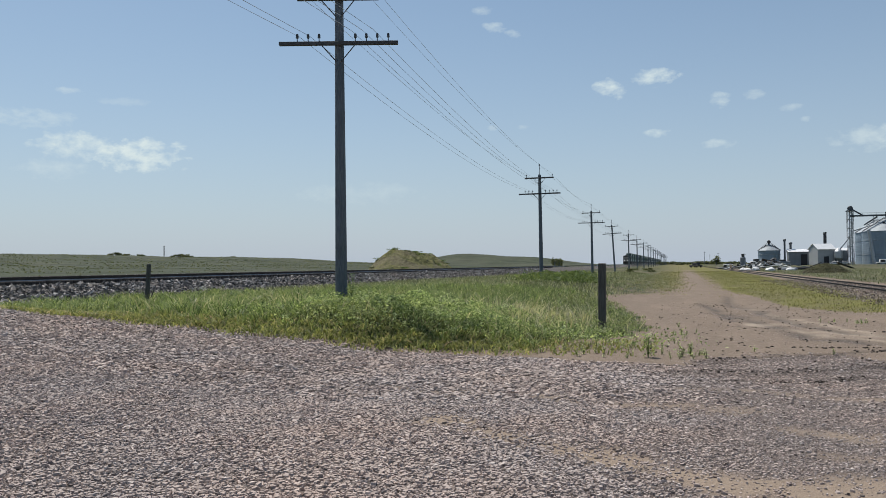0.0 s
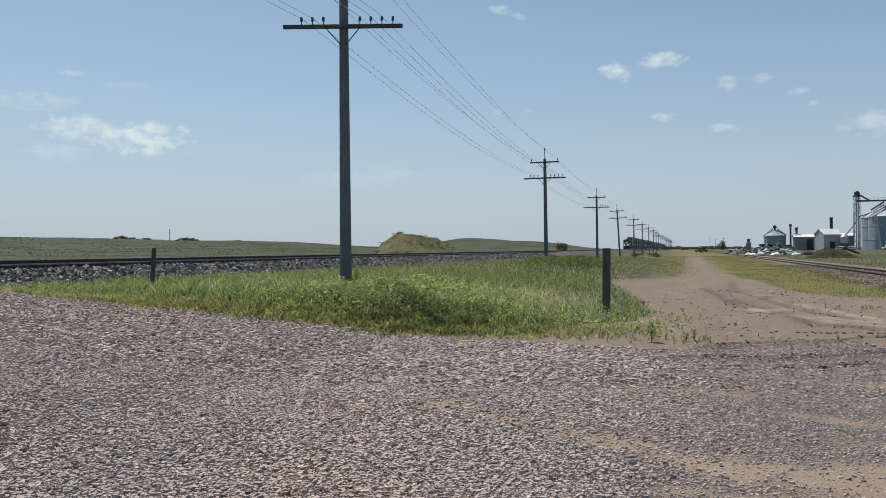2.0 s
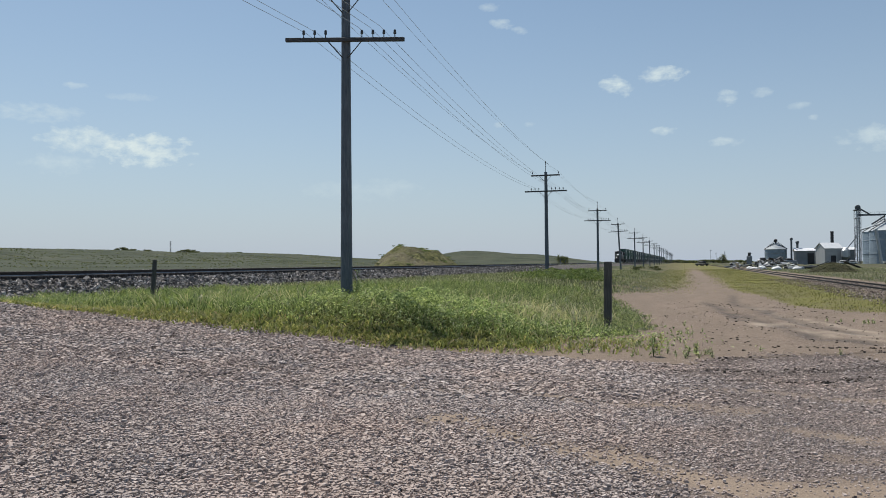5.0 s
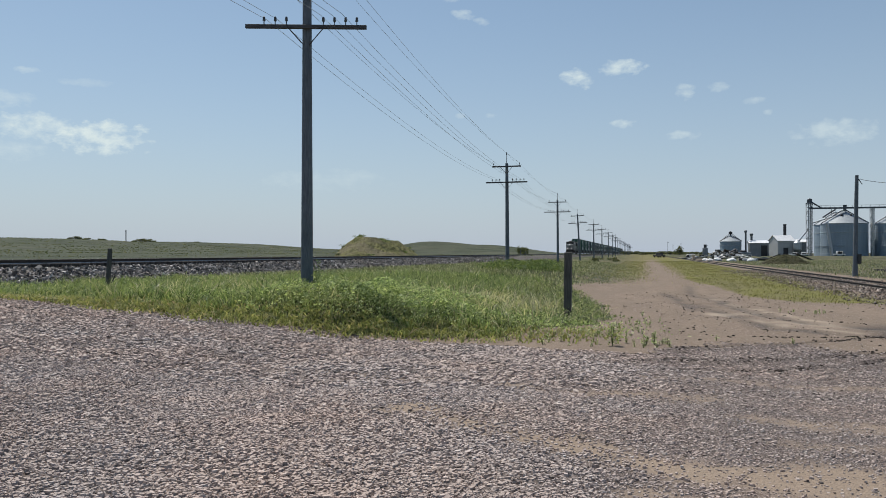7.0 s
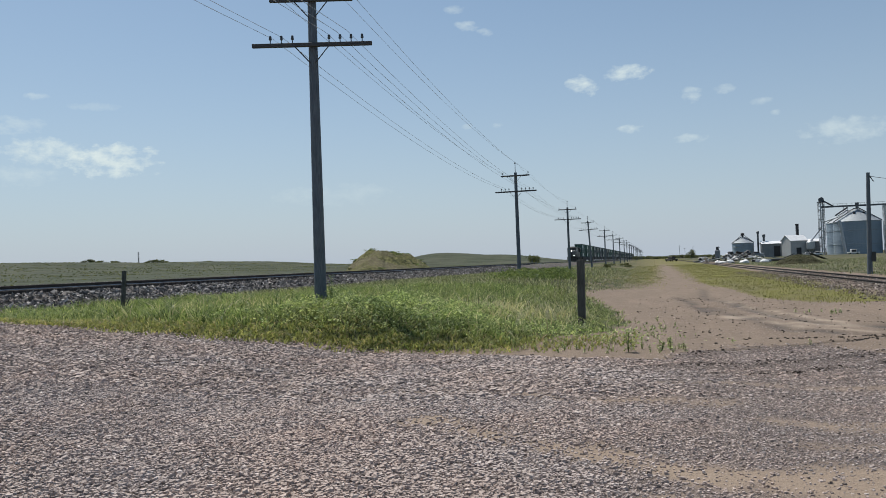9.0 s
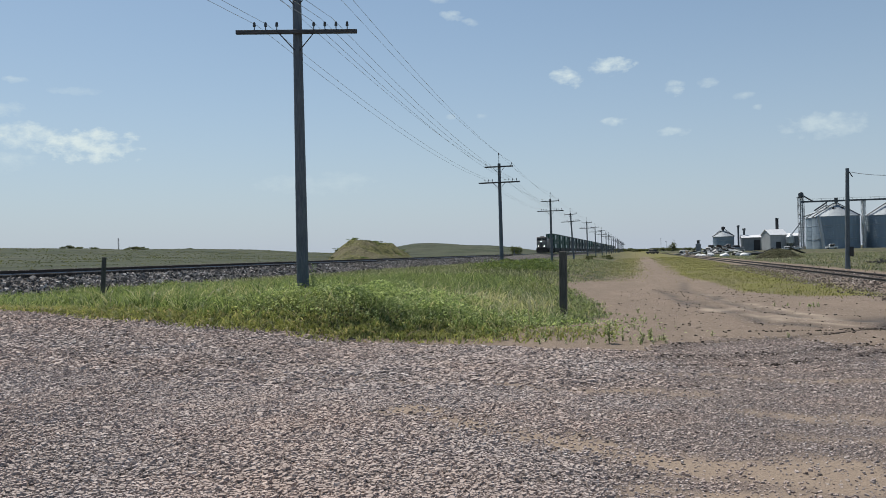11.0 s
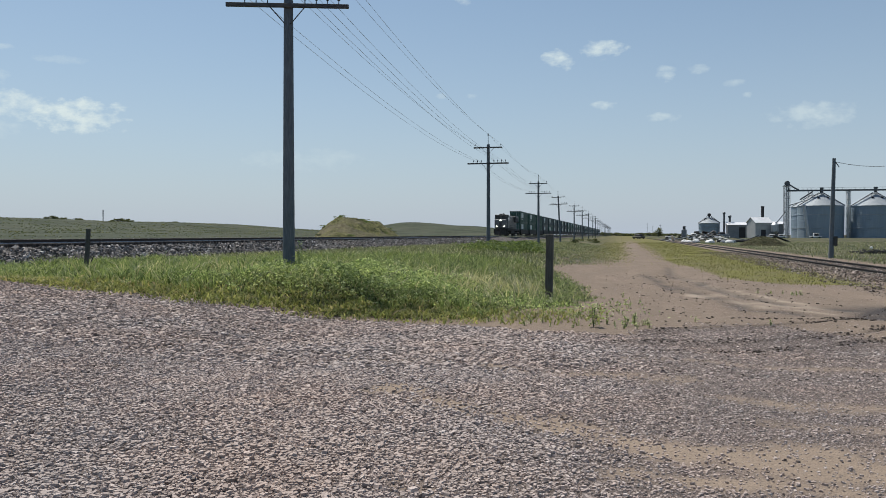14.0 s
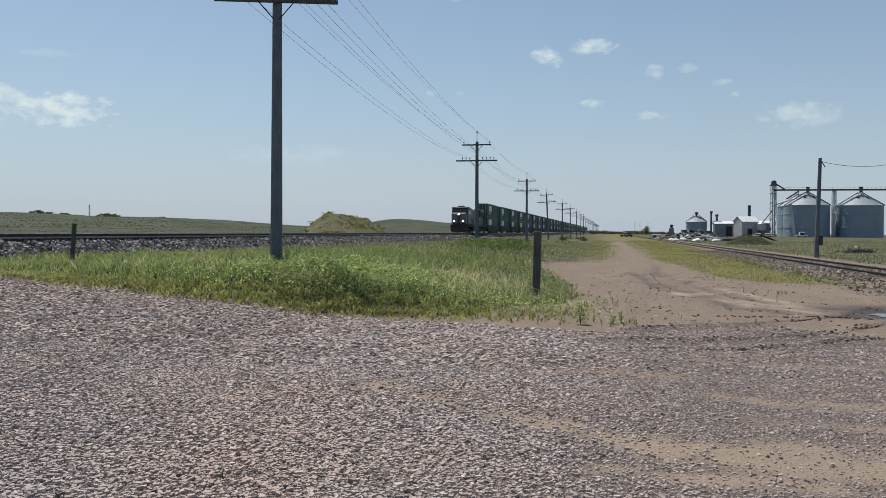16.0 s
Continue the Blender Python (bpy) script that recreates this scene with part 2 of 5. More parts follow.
MUD = [([(1.6, 26.5), (2.2, 21.8), (2.7, 18.6), (3.6, 17.3), (4.8, 17.0)], 0.28), ([(2.4, 27.0), (3.0, 22.5), (3.6, 19.6), (4.6, 18.6)], 0.22),
       ([(0.8, 33.0), (1.2, 27.0), (1.5, 23.5)], 0.2), ([(2.2, 40.0), (1.9, 32.0), (2.5, 27.0)], 0.22)]


def ground_z(x, y):
    x, y = np.asarray(x, float), np.asarray(y, float)
    ramp = np.minimum(0.082 * np.maximum(0, -x - 4.8), 1.25) * sstep(-4.5, -6.5, x)
    berm = 0.62 * sstep(0.3, 7.0, -x) - 0.12 * sstep(60, 110, y) - 0.20 * sstep(-11, -17, x)
    off_road = sstep(-0.3, 1.6, y - road_edge(x))
    z = ramp * (1 - off_road) + np.where(x < 0, berm, 0) * off_road
    z = z + 0.035 * wob(x, y, 3.1, 2) * sstep(0.5, 3, np.abs(y - 14)) + 0.012 * wob(x, y, 0.7, 5)
    # wheel ruts and the puddle hollow on the dirt track
    u = x - (1.6 + 0.075 * (y - 16))
    for c in (-0.9, 0.9):
        z = z - 0.035 * np.exp(-((u - c) / 0.28) ** 2) * sstep(15, 18, y) * sstep(70, 40, y)
    z = z - 0.07 * np.exp(-(((x - 5.7) / 1.0) ** 2 + ((y - 17.6) / 1.1) ** 2))
    z = z - 0.06 * rut(x, y) + 0.045 * rut(x, y + 0.2) + 0.03 * rut(x, y - 0.2)
    for path, w in MUD:
        z = z - 0.03 * along(x, y, path, w)
    # railway bank
    d = np.abs(x - RAIL_X)
    bank = np.interp(d, [0, 1.15, 1.4, 2.1, 4.7, 5.6], [RAIL_TOP - 0.32, RAIL_TOP - 0.34, RAIL_TOP - 0.38, RAIL_TOP - 0.42, 0.40, 0.0]) - 0.0
    z = np.where(d < 5.6, np.maximum(z, bank), z)
    d2 = np.abs(x - SIDING_X)
    z = np.where(d2 < 2.6, np.maximum(z, np.interp(d2, [0, 1.4, 2.6], [SIDING_TOP - 0.12, SIDING_TOP - 0.14, -0.1])), z)
    # fields and ridges beyond the track
    w = sstep(-31, -45, x)
    z = z * (1 - w) + w * (0.4 + 0.4 * wob(x, y, 60, 1))
    f = sstep(-60, -520, x) * 4.0 * sstep(2600, 1200, y)
    ridge = 17.5 * np.exp(-((x + 760) / 190) ** 2) * sstep(1950, 1350, y) * (1 + 0.09 * wob(x, y, 110, 3))
    low = 0
    for hx, hy, hh, wx, wy in ((-252, 968, 12.2, 46, 120), (-176, 985, 9.6, 60, 120), (-330, 1010, 6.0, 70, 120)):
        low = low + hh * np.exp(-((x - hx) / wx) ** 2 - ((y - hy) / wy) ** 2) * (1 + 0.08 * wob(x, y, 40, 8))
    far = 24 * np.exp(-((x + 1500) / 380) ** 2) * sstep(2900, 1900, y) * (1 + 0.1 * wob(x, y, 160, 4))
    return z + w * (f + ridge + low + far) 


def zg(x, y):
    return float(ground_z(x, y))


def zones(x, y):
    """Where the gravel, the lush grass, the yellowing grass, the ballast and the wet mud lie, each 0 to 1."""
    x, y = np.asarray(x, float), np.asarray(y, float)
    e = y - road_edge(x)
    grass_right = np.interp(y, [14.2, 14.8, 15.5, 16.9, 18.1, 19.8, 24.2, 29.9, 33.8, 36.5, 46, 60, 140, 400], [-3.5, -2.8, -2.1, -1.4, -1.0, -0.8, -1.2, -2.3, -3.4, -3.0, -0.7, -0.3, 0.3, 1.5]) + 0.22 * wob(x, y, 0.7, 2)
    gravel = sstep(0.25 + 0.7 * sstep(-1, 2, x), -0.25 - 0.9 * sstep(-1, 2, x), y - gravel_edge(x) + 0.3 * wob(x, y, 0.5, 8) * sstep(-2, 1, x))
    fray = 0.28 + 0.05 * np.maximum(0, y - 25)
    lush = sstep(-0.1, 0.4, e) * sstep(fray, -fray, x - grass_right)
    strip = sstep(-0.3, 0.7, x - np.interp(y, [24, 28, 32, 50, 73, 150], [5.6, 4.5, 3.6, 2.7, 3.4, 4.2])) * sstep(8.6, 7.0, x - 0.02 * (y - 30)) * sstep(25.5, 28.5, y + 0.8 * wob(x, y, 1.1, 3))
    beyond = sstep(13.0, 14.5, x)
    mid = sstep(36, 60, y) * sstep(9.5, 8, x) * (0.62 - 0.62 * np.exp(-((x - 1.2 - 0.004 * y) / 1.2) ** 2) * sstep(220, 110, y))
    yellow = np.clip(strip * 0.8 + beyond * 0.45 + mid, 0, 1)
    d = np.abs(x - RAIL_X)
    ballast = np.maximum(sstep(5.3, 4.6, d), 0.35 * sstep(2.7, 1.9, np.abs(x - SIDING_X)) * sstep(10, 16, y))
    field = sstep(-30.5, -33, x)
    lush = np.maximum(np.maximum(lush * (1 - 0.42 * sstep(26, 48, y) * sstep(-20, -12, x)), field), beyond * 0.62)
    wet = np.exp(-(((x - 5.9) / 1.35) ** 2 + ((y - 18.0) / 1.7) ** 2) ** 2) + 0.8 * rut(x, y)
    for path, w in MUD:
        wet = wet + 0.7 * along(x + 0.12 * wob(x, y, 0.6, 2), y, path, w) * np.clip(0.75 + 0.5 * wob(x, y, 0.5, 4), 0, 1)
    return gravel, lush, yellow, ballast, np.clip(wet, 0, 1)


STREAKS = [(0.92, 0.42, [(-2.4, 8.05), (-1.7, 7.6), (-1.2, 7.2), (-0.6, 6.8), (-0.1, 6.35), (0.35, 6.1), (0.9, 6.0), (2.4, 6.0), (5.0, 6.1)]),
           (0.55, 0.3, [(-2.0, 9.9), (-0.8, 9.25), (0.0, 9.2), (0.8, 9.0)]), (0.5, 0.22, [(0.9, 8.0), (1.5, 7.85), (2.3, 7.9), (4.0, 8.1)]),
           (0.45, 0.2, [(1.3, 7.15), (2.4, 6.9), (4.0, 7.0)]), (0.75, 0.22, [(-0.1, 5.5), (0.5, 5.35), (1.4, 5.45)]), (0.5, 0.2, [(-1.4, 4.9), (-0.7, 4.7), (0.2, 4.8)]),
           (0.45, 0.2, [(-1.2, 10.9), (0.5, 10.5), (2.0, 10.2), (4.0, 10.4)]), (0.4, 0.3, [(-6.5, 10.8), (-4.5, 10.2), (-2.5, 9.9)])]


def bare(x, y):
    """Worn streaks where wheels have swept the chips off the road, 0 to 1."""
    x, y = np.asarray(x, float), np.asarray(y, float)
    x = x + 0.22 * wob(x, y, 0.6, 5)
    y = y + 0.12 * wob(x, y, 0.45, 7)
    s = 0
    for k, width, path in STREAKS:
        s = np.maximum(s, k * along(x, y, path, width))
    s = s * np.clip(0.88 + 0.35 * wob(x, y, 0.33, 9) + 0.25 * wob(x, y, 0.13, 2), 0.25, 1.1)
    return np.clip(s + 0.03 + 0.13 * wob(x, y, 1.9, 11) + 0.16 * sstep(-1.0, 2.5, x), 0, 1)


def pale(x, y):
    """Dried silt patches and swept streaks on the dirt track, 0 to 1."""
    s = np.exp(-(((x - 1.95) / 0.36) ** 2 + ((y - 21.9) / 0.6) ** 2) ** 2) + 0.45 * np.exp(-(((x - 2.6) / 0.4) ** 2 + ((y - 22.4) / 0.5) ** 2) ** 2)
    for k, w, path in ((0.9, 0.13, [(3.2, 25.0), (3.6, 21.9), (4.0, 19.4), (4.8, 17.9)]), (1.0, 0.3, [(3.2, 20.0), (3.8, 18.9)]), (0.7, 0.12, [(2.5, 21.0), (3.2, 18.6), (4.2, 17.5)]),
                       (0.5, 0.15, [(2.2, 30.0), (2.8, 25.0), (3.0, 22.5)])):
        s = s + k * along(x + 0.1 * wob(x, y, 0.5, 3), y, path, w) * np.clip(0.75 + 0.5 * wob(x, y, 0.4, 3), 0, 1)
    return np.clip(s, 0, 1)


def ground_material():
    m = Mat("ground_surface", 0.95)
    gravel, lush, yellow, ballast, wet = (m.attr(k) for k in ("gravel", "lush", "yellow", "ballast", "wet"))
    worn = m.attr("bare")
    edge = m.math("ADD", m.math("MULTIPLY", m.noise(2.2, 6, 0.65), 0.6), m.math("MULTIPLY", m.noise(0.28, 6, 0.7), 0.4))

    def soft(w):
        return m.ramp(m.math("ADD", w, m.math("MULTIPLY", m.math("SUBTRACT", edge, 0.5), 2.4)), [(0.36, (0, 0, 0)), (0.64, (1, 1, 1))])

    big, mid, fine = m.noise(0.35, 4), m.noise(2.5, 5), m.noise(60, 3)
    dirt = m.mix(mid, (0.145, 0.113, 0.088), (0.235, 0.186, 0.146))
    dirt = m.mix(m.ramp(m.noise(0.9, 5, 0.7, m.stretch(1.0, 0.25, 1)), [(0.45, (0, 0, 0)), (0.75, (1, 1, 1))]), dirt, (0.29, 0.228, 0.178))
    dirt = m.mix(0.5, dirt, m.mix(m.noise(22, 4, 0.75), (0.07, 0.055, 0.043), (0.42, 0.33, 0.26)))
    dirt = m.mix(0.45, dirt, m.mix(m.noise(6, 6, 0.8), (0.25, 0.25, 0.25), (1.5, 1.48, 1.46)), "MULTIPLY")
    # Chip bed darkened, with near-black cell edges: shade between chips put in colour.
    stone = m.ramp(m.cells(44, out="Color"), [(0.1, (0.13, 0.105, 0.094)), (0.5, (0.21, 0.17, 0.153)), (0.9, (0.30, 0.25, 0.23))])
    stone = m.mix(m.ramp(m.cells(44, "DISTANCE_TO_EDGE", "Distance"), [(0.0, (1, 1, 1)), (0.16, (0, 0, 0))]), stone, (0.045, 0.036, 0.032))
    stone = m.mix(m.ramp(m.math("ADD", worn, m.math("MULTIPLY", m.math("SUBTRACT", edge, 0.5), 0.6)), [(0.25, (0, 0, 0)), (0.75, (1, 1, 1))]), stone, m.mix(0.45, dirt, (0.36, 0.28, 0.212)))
    turf = m.mix(mid, (0.06, 0.07, 0.036), (0.115, 0.12, 0.06))
    turf = m.mix(m.ramp(big, [(0.35, (0, 0, 0)), (0.7, (1, 1, 1))]), turf, (0.085, 0.088, 0.048))
    broad = m.noise(0.035, 7, 0.72)
    turf = m.mix(m.ramp(broad, [(0.42, (0, 0, 0)), (0.6, (0.8, 0.8, 0.8))]), turf, (0.03, 0.042, 0.018))
    # Greyer grassland beyond the track; distance haze is mixed into its colour.
    hazed_prairie = m.mix(m.ramp(broad, [(0.38, (0, 0, 0)), (0.62, (1, 1, 1))]), (0.078, 0.088, 0.058), (0.036, 0.046, 0.029))
    hazed_prairie = m.mix(m.ramp(m.noise(0.012, 5, 0.65), [(0.45, (0, 0, 0)), (0.65, (0.7, 0.7, 0.7))]), hazed_prairie, (0.095, 0.096, 0.068))
    turf = m.mix(m.attr("hazed_prairie"), turf, hazed_prairie)
    dry = m.mix(mid, (0.115, 0.108, 0.05), (0.19, 0.165, 0.085))
    dry = m.mix(m.ramp(big, [(0.4, (0, 0, 0)), (0.6, (1, 1, 1))]), dry, (0.16, 0.155, 0.045))
    ball = m.ramp(m.cells(11, out="Color"), [(0.1, (0.055, 0.05, 0.047)), (0.5, (0.12, 0.108, 0.102)), (0.9, (0.21, 0.192, 0.182))])
    # Dark cell edges paint the shade in gaps between ballast stones.
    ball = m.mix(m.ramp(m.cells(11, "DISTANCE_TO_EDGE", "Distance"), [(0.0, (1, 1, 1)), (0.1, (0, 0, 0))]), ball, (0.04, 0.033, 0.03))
    dirt = m.mix(m.math("MULTIPLY", m.attr("pale"), 0.8), dirt, (0.42, 0.35, 0.275))
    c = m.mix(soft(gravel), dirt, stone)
    c = m.mix(soft(yellow), c, dry)
    c = m.mix(soft(lush), c, turf)
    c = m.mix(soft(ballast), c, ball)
    c = m.mix(m.math("MULTIPLY", wet, 0.88), c, (0.045, 0.039, 0.037))
    h = m.math("ADD", m.math("MULTIPLY", m.cells(44, "F1", "Distance"), -0.6), fine)
    m.bump(h, 0.7, 0.02)
    rough = m.math("SUBTRACT", 0.95, m.math("MULTIPLY", wet, 0.35))
    return m.done(c, rough)


def axis(fine_lo, fine_hi, step, grow, lo, hi):
    v = list(np.arange(fine_lo, fine_hi + step / 2, step))
    s, p = step, fine_hi
    while p < hi:
        s *= grow
        p += s
        v.append(min(p, hi))
    s, p = step, fine_lo
    while p > lo:
        s *= grow
        p -= s
        v.insert(0, max(p, lo))
    return np.array(v)


def build_ground():
    xs = axis(-24, 9, 0.11, 1.045, -4200, 4200)
    ys = axis(4, 27, 0.11, 1.035, -900, 4700)
    X, Y = np.meshgrid(xs, ys)
    Z = ground_z(X, Y)
    nx, ny = len(xs), len(ys)
    me = bpy.data.meshes.new("ground")
    i = np.arange(nx * ny).reshape(ny, nx)
    quads = np.stack([i[:-1, :-1], i[:-1, 1:], i[1:, 1:], i[1:, :-1]], -1).reshape(-1, 4)
    me.from_pydata(np.stack([X, Y, Z], -1).reshape(-1, 3).tolist(), [], quads.tolist())
    for name, w in zip(("gravel", "lush", "yellow", "ballast", "wet", "bare", "pale", "hazed_prairie"), (*zones(X, Y), bare(X, Y), pale(X, Y), sstep(-31, -34, X))):
        me.attributes.new(name, "FLOAT", "POINT").data.foreach_set("value", w.reshape(-1).astype(np.float32))
    me.materials.append(ground_material())
    me.polygons.foreach_set("use_smooth", [True] * len(me.polygons))
    tagged(new("ground", me), "pinkish gravel road, dirt track and grassy railway verge running to fields", "ground", kind="structure")


build_ground()


# ---- railway tracks ----
def rail_profile(w=0.075, h=0.19):
    return [(-0.075, 0), (0.075, 0), (0.075, 0.012), (0.014, 0.045), (0.014, h - 0.045), (w / 2, h - 0.035), (w / 2, h - 0.008), (w / 2 - 0.01, h), (-w / 2 + 0.01, h), (-w / 2, h - 0.008), (-w / 2, h - 0.035), (-0.014, h - 0.045), (-0.014, 0.045), (-0.075, 0.012)]


M_RAILDARK = mottled("dark_rusted_rail", (0.012, 0.011, 0.010), (0.03, 0.025, 0.022), rough=0.85)


def rail_mesh(name, y0, y1, h, worn=True):
    prof = rail_profile(h=h)
    n = len(prof)
    v = [(x, y0, z) for x, z in prof] + [(x, y1, z) for x, z in prof]
    f = [(k, (k + 1) % n, n + (k + 1) % n, n + k) for k in range(n)]
    me = mesh_of(name, v, f, [M_RAIL if worn else M_RAILDARK, M_RAILWORN_SUNLIT])
    # Head top is worn; foot slopes are pale to paint sunlight caught there.
    for k in (7, 2, 12) if worn else ():
        me.polygons[k].material_index = 1
    return me


def build_track(name, x, top, y0, y1, tie_y0, label, h=0.18, bury=0.0):
    track = empty(name, pose(x, 0, top), label, "railway track", kind="structure")
    rm = rail_mesh("rail", y0, y1, h, h > 0.15)
    for s in (-0.755, 0.755):
        shared("rail", rm, track, pose(s, 0, -h))
    bm = box(bmesh.new(), -1.28, 1.28, -0.115, 0.115, -0.17, 0.0, 0.012)
    tie = bpy.data.meshes.new("tie")
    bm.to_mesh(tie)
    bm.free()
    tie.materials.append(M_TIE)
    for k in range(290):
        j = random.uniform(-0.03, 0.03)
        shared("tie", tie, track, pose(random.uniform(-0.05, 0.05), tie_y0 + k * 0.53 + j, -h - bury - 0.006, 0, 0, random.uniform(-0.8, 0.8)))
    return track


build_track("main_track", RAIL_X, RAIL_TOP, -40, 1500, 14, "main line railway track on a pink stone ballast bank")
build_track("siding_track", SIDING_X, SIDING_TOP, 8, 700, 20, "rusty siding track sunk in gravel beside the dirt road", h=0.14)


# ---- pole line ----
def pole_thing(name, top_z, arms=True, lean=0.0, r0=0.145, r1=0.10):
    thing = empty(name, Matrix(), "weathered wooden telegraph pole with two crossarms and glass insulators", "telegraph pole", "telegraph poles along the railway")
    part("pole", tube(bmesh.new(), (0, 0, -0.4), (0, 0, top_z), r0, r1, 14), M_POLE, thing, smooth=False)
    specs = ((1, 6.05, 2.82, (-0.98, -0.72, -0.46, 0.40, 0.66, 0.92, 1.18)), (2, 7.12, 1.95, (-0.88, 0.88)))
    for _, z, w, pins in specs:
        bm = box(bmesh.new(), -w / 2, w / 2, -r1 - 0.10, -r1 - 0.01, z - 0.045, z + 0.045, 0.008)
        part("crossarm", bm, M_ARM, thing)
        for s in (-1, 1):
            part("brace", tube(bmesh.new(), (s * 0.06, -r1 - 0.02, z - 0.42), (s * 0.42, -r1 - 0.125, z - 0.03), 0.014, n=6), M_DARK, thing)
        for px in pins:
            bm = lathe(bmesh.new(), [(0.012, 0.0), (0.012, 0.08), (0.034, 0.085), (0.037, 0.115), (0.028, 0.13), (0.033, 0.15), (0.025, 0.18), (0.010, 0.19)], 10, (px, -r1 - 0.06, z + 0.045))
            part("insulator", bm, M_GLASS_INS, thing)
    part("pole_top_pin", tube(bmesh.new(), (0, -0.06, top_z - 0.25), (0, -0.03, top_z + 0.6), 0.022, 0.018, 8), M_DARK, thing)
    bm = lathe(bmesh.new(), [(0.03, 0), (0.05, 0.01), (0.05, 0.07), (0.035, 0.09), (0.04, 0.11), (0.015, 0.15)], 10, (0, -0.03, top_z + 0.59))
    part("insulator", bm, M_GLASS_INS, thing)
    return thing


POLES = [(-7.66, 17.6, 0.86, 0.3, 0.1), (-8.86, 53.9, 0.37, 0.0, -0.2), (-8.87, 87.6, 0.04, 0, -0.2), (-8.95, 121.0, 0.08, 0, -3.0)]
POLES += [(-8.9 + random.uniform(-0.2, 0.2), 157.0 + 32.0 * k, 0.02, 0, random.uniform(-0.8, 0.6)) for k in range(16)]


def build_poles():
    first = pole_thing("telegraph_pole", 7.35)
    first.matrix_basis = pose(*POLES[0][:3], 0, POLES[0][4], 16)
    for x, y, z, _, lean in POLES[1:]:
        copy_thing(first, pose(x, y, z, 0, lean, random.uniform(-1.5, 1.5)))


build_poles()


# ---- line wires ----
def build_wires():
    specs = [(-0.98, 6.30), (-0.72, 6.30), (0.40, 6.30), (0.66, 6.30), (0.92, 6.30), (-0.88, 7.37), (0.88, 7.37), (0.0, 8.05)]
    for px, pz in specs:
        cu = bpy.data.curves.new("wire", "CURVE")
        cu.dimensions, cu.bevel_depth, cu.bevel_resolution = "3D", 0.005, 1
        pts = []
        stops = [(-6.4, -18.0, 0.5, 0, 0)] + POLES[:9]
        for (x0, y0, z0, _, l0), (x1, y1, z1, _, l1) in zip(stops, stops[1:]):
            a = Vector((x0 + px + pz * math.sin(radians(l0)), y0 - 0.14, z0 + pz))
            b = Vector((x1 + px + pz * math.sin(radians(l1)), y1 - 0.14, z1 + pz))
            for k in range(12):
                t = k / 12
                p = a.lerp(b, t)
                p.z -= 0.42 * 4 * t * (1 - t) * (0.9 + 0.2 * abs(px))
                pts.append(p)
        pts.append(b)
        sp = cu.splines.new("POLY")
        sp.points.add(len(pts) - 1)
        for q, p in zip(sp.points, pts):
            q.co = (*p, 1)
        cu.materials.append(M_WIRE)
        tagged(new("line_wire", cu), "thin grey line wire strung between telegraph poles", "wire", "line wires on the poles")


build_wires()


# ---- posts ----
def build_posts():
    marker = empty("marker_post", pose(-1.66, 18.5, 0.02, 0, 0.9, 0), "square dark wooden marker post standing in grass", "post")
    part("post", box(bmesh.new(), -0.085, 0.085, -0.085, 0.085, 0.0, 1.60, 0.012), M_POST, marker)
    fence = empty("fence_post", pose(-17.3, 23.3, 0.35, 0, 4.0, 0), "short leaning grey wooden fence post in grass", "post")
    part("post", tube(bmesh.new(), (0, 0, 0), (0, 0, 1.45), 0.085, 0.075, 10), M_POST, fence)
    part("wire_stub", tube(bmesh.new(), (0.10, -0.05, 0.15), (0.3, -0.05, 0.6), 0.02, 0.015, 6), M_DARK, fence)


build_posts()


# ---- loose stone, as real crushed chips ----
def rock_mesh(name, P, size, material, seed, flat=0.6, tilt=0.2):
    """Angular chips at the places P (n x 3), each about size (n) across; flat-topped with steep broken sides, all in one mesh."""
    rng = np.random.default_rng(seed)
    n = len(P)
    top = np.array([[-0.8, -0.55, 1], [0.6, -0.75, 1], [0.85, 0.5, 1], [-0.5, 0.8, 1]], float)
    foot = np.array([[-1, -0.75, -1], [0.75, -1, -1], [1, 0.7, -1], [-0.7, 1, -1]], float)
    V = np.concatenate([top, foot])[None] * 0.6 * rng.uniform(0.7, 1.2, (n, 8, 3)) + rng.uniform(-0.12, 0.12, (n, 8, 3))
    V *= size[:, None, None] * np.stack([rng.uniform(0.7, 1.4, n), rng.uniform(0.6, 1.1, n), rng.uniform(0.5, 1.0, n) * flat], -1)[:, None, :]
    a, t1, t2 = rng.uniform(0, math.tau, n), rng.normal(0, tilt, n), rng.normal(0, tilt, n)
    V[..., 2] += V[..., 0] * t1[:, None] + V[..., 1] * t2[:, None]
    x, y = V[..., 0].copy(), V[..., 1].copy()
    c, s = np.cos(a)[:, None], np.sin(a)[:, None]
    V[..., 0], V[..., 1] = x * c - y * s, x * s + y * c
    V += P[:, None, :]
    quad = np.array([[0, 1, 2, 3], [4, 5, 1, 0], [5, 6, 2, 1], [6, 7, 3, 2], [7, 4, 0, 3]])
    F = (quad[None] + 8 * np.arange(n)[:, None, None]).reshape(-1)
    return raw_mesh(name, V.reshape(-1, 3), F, 4, material)


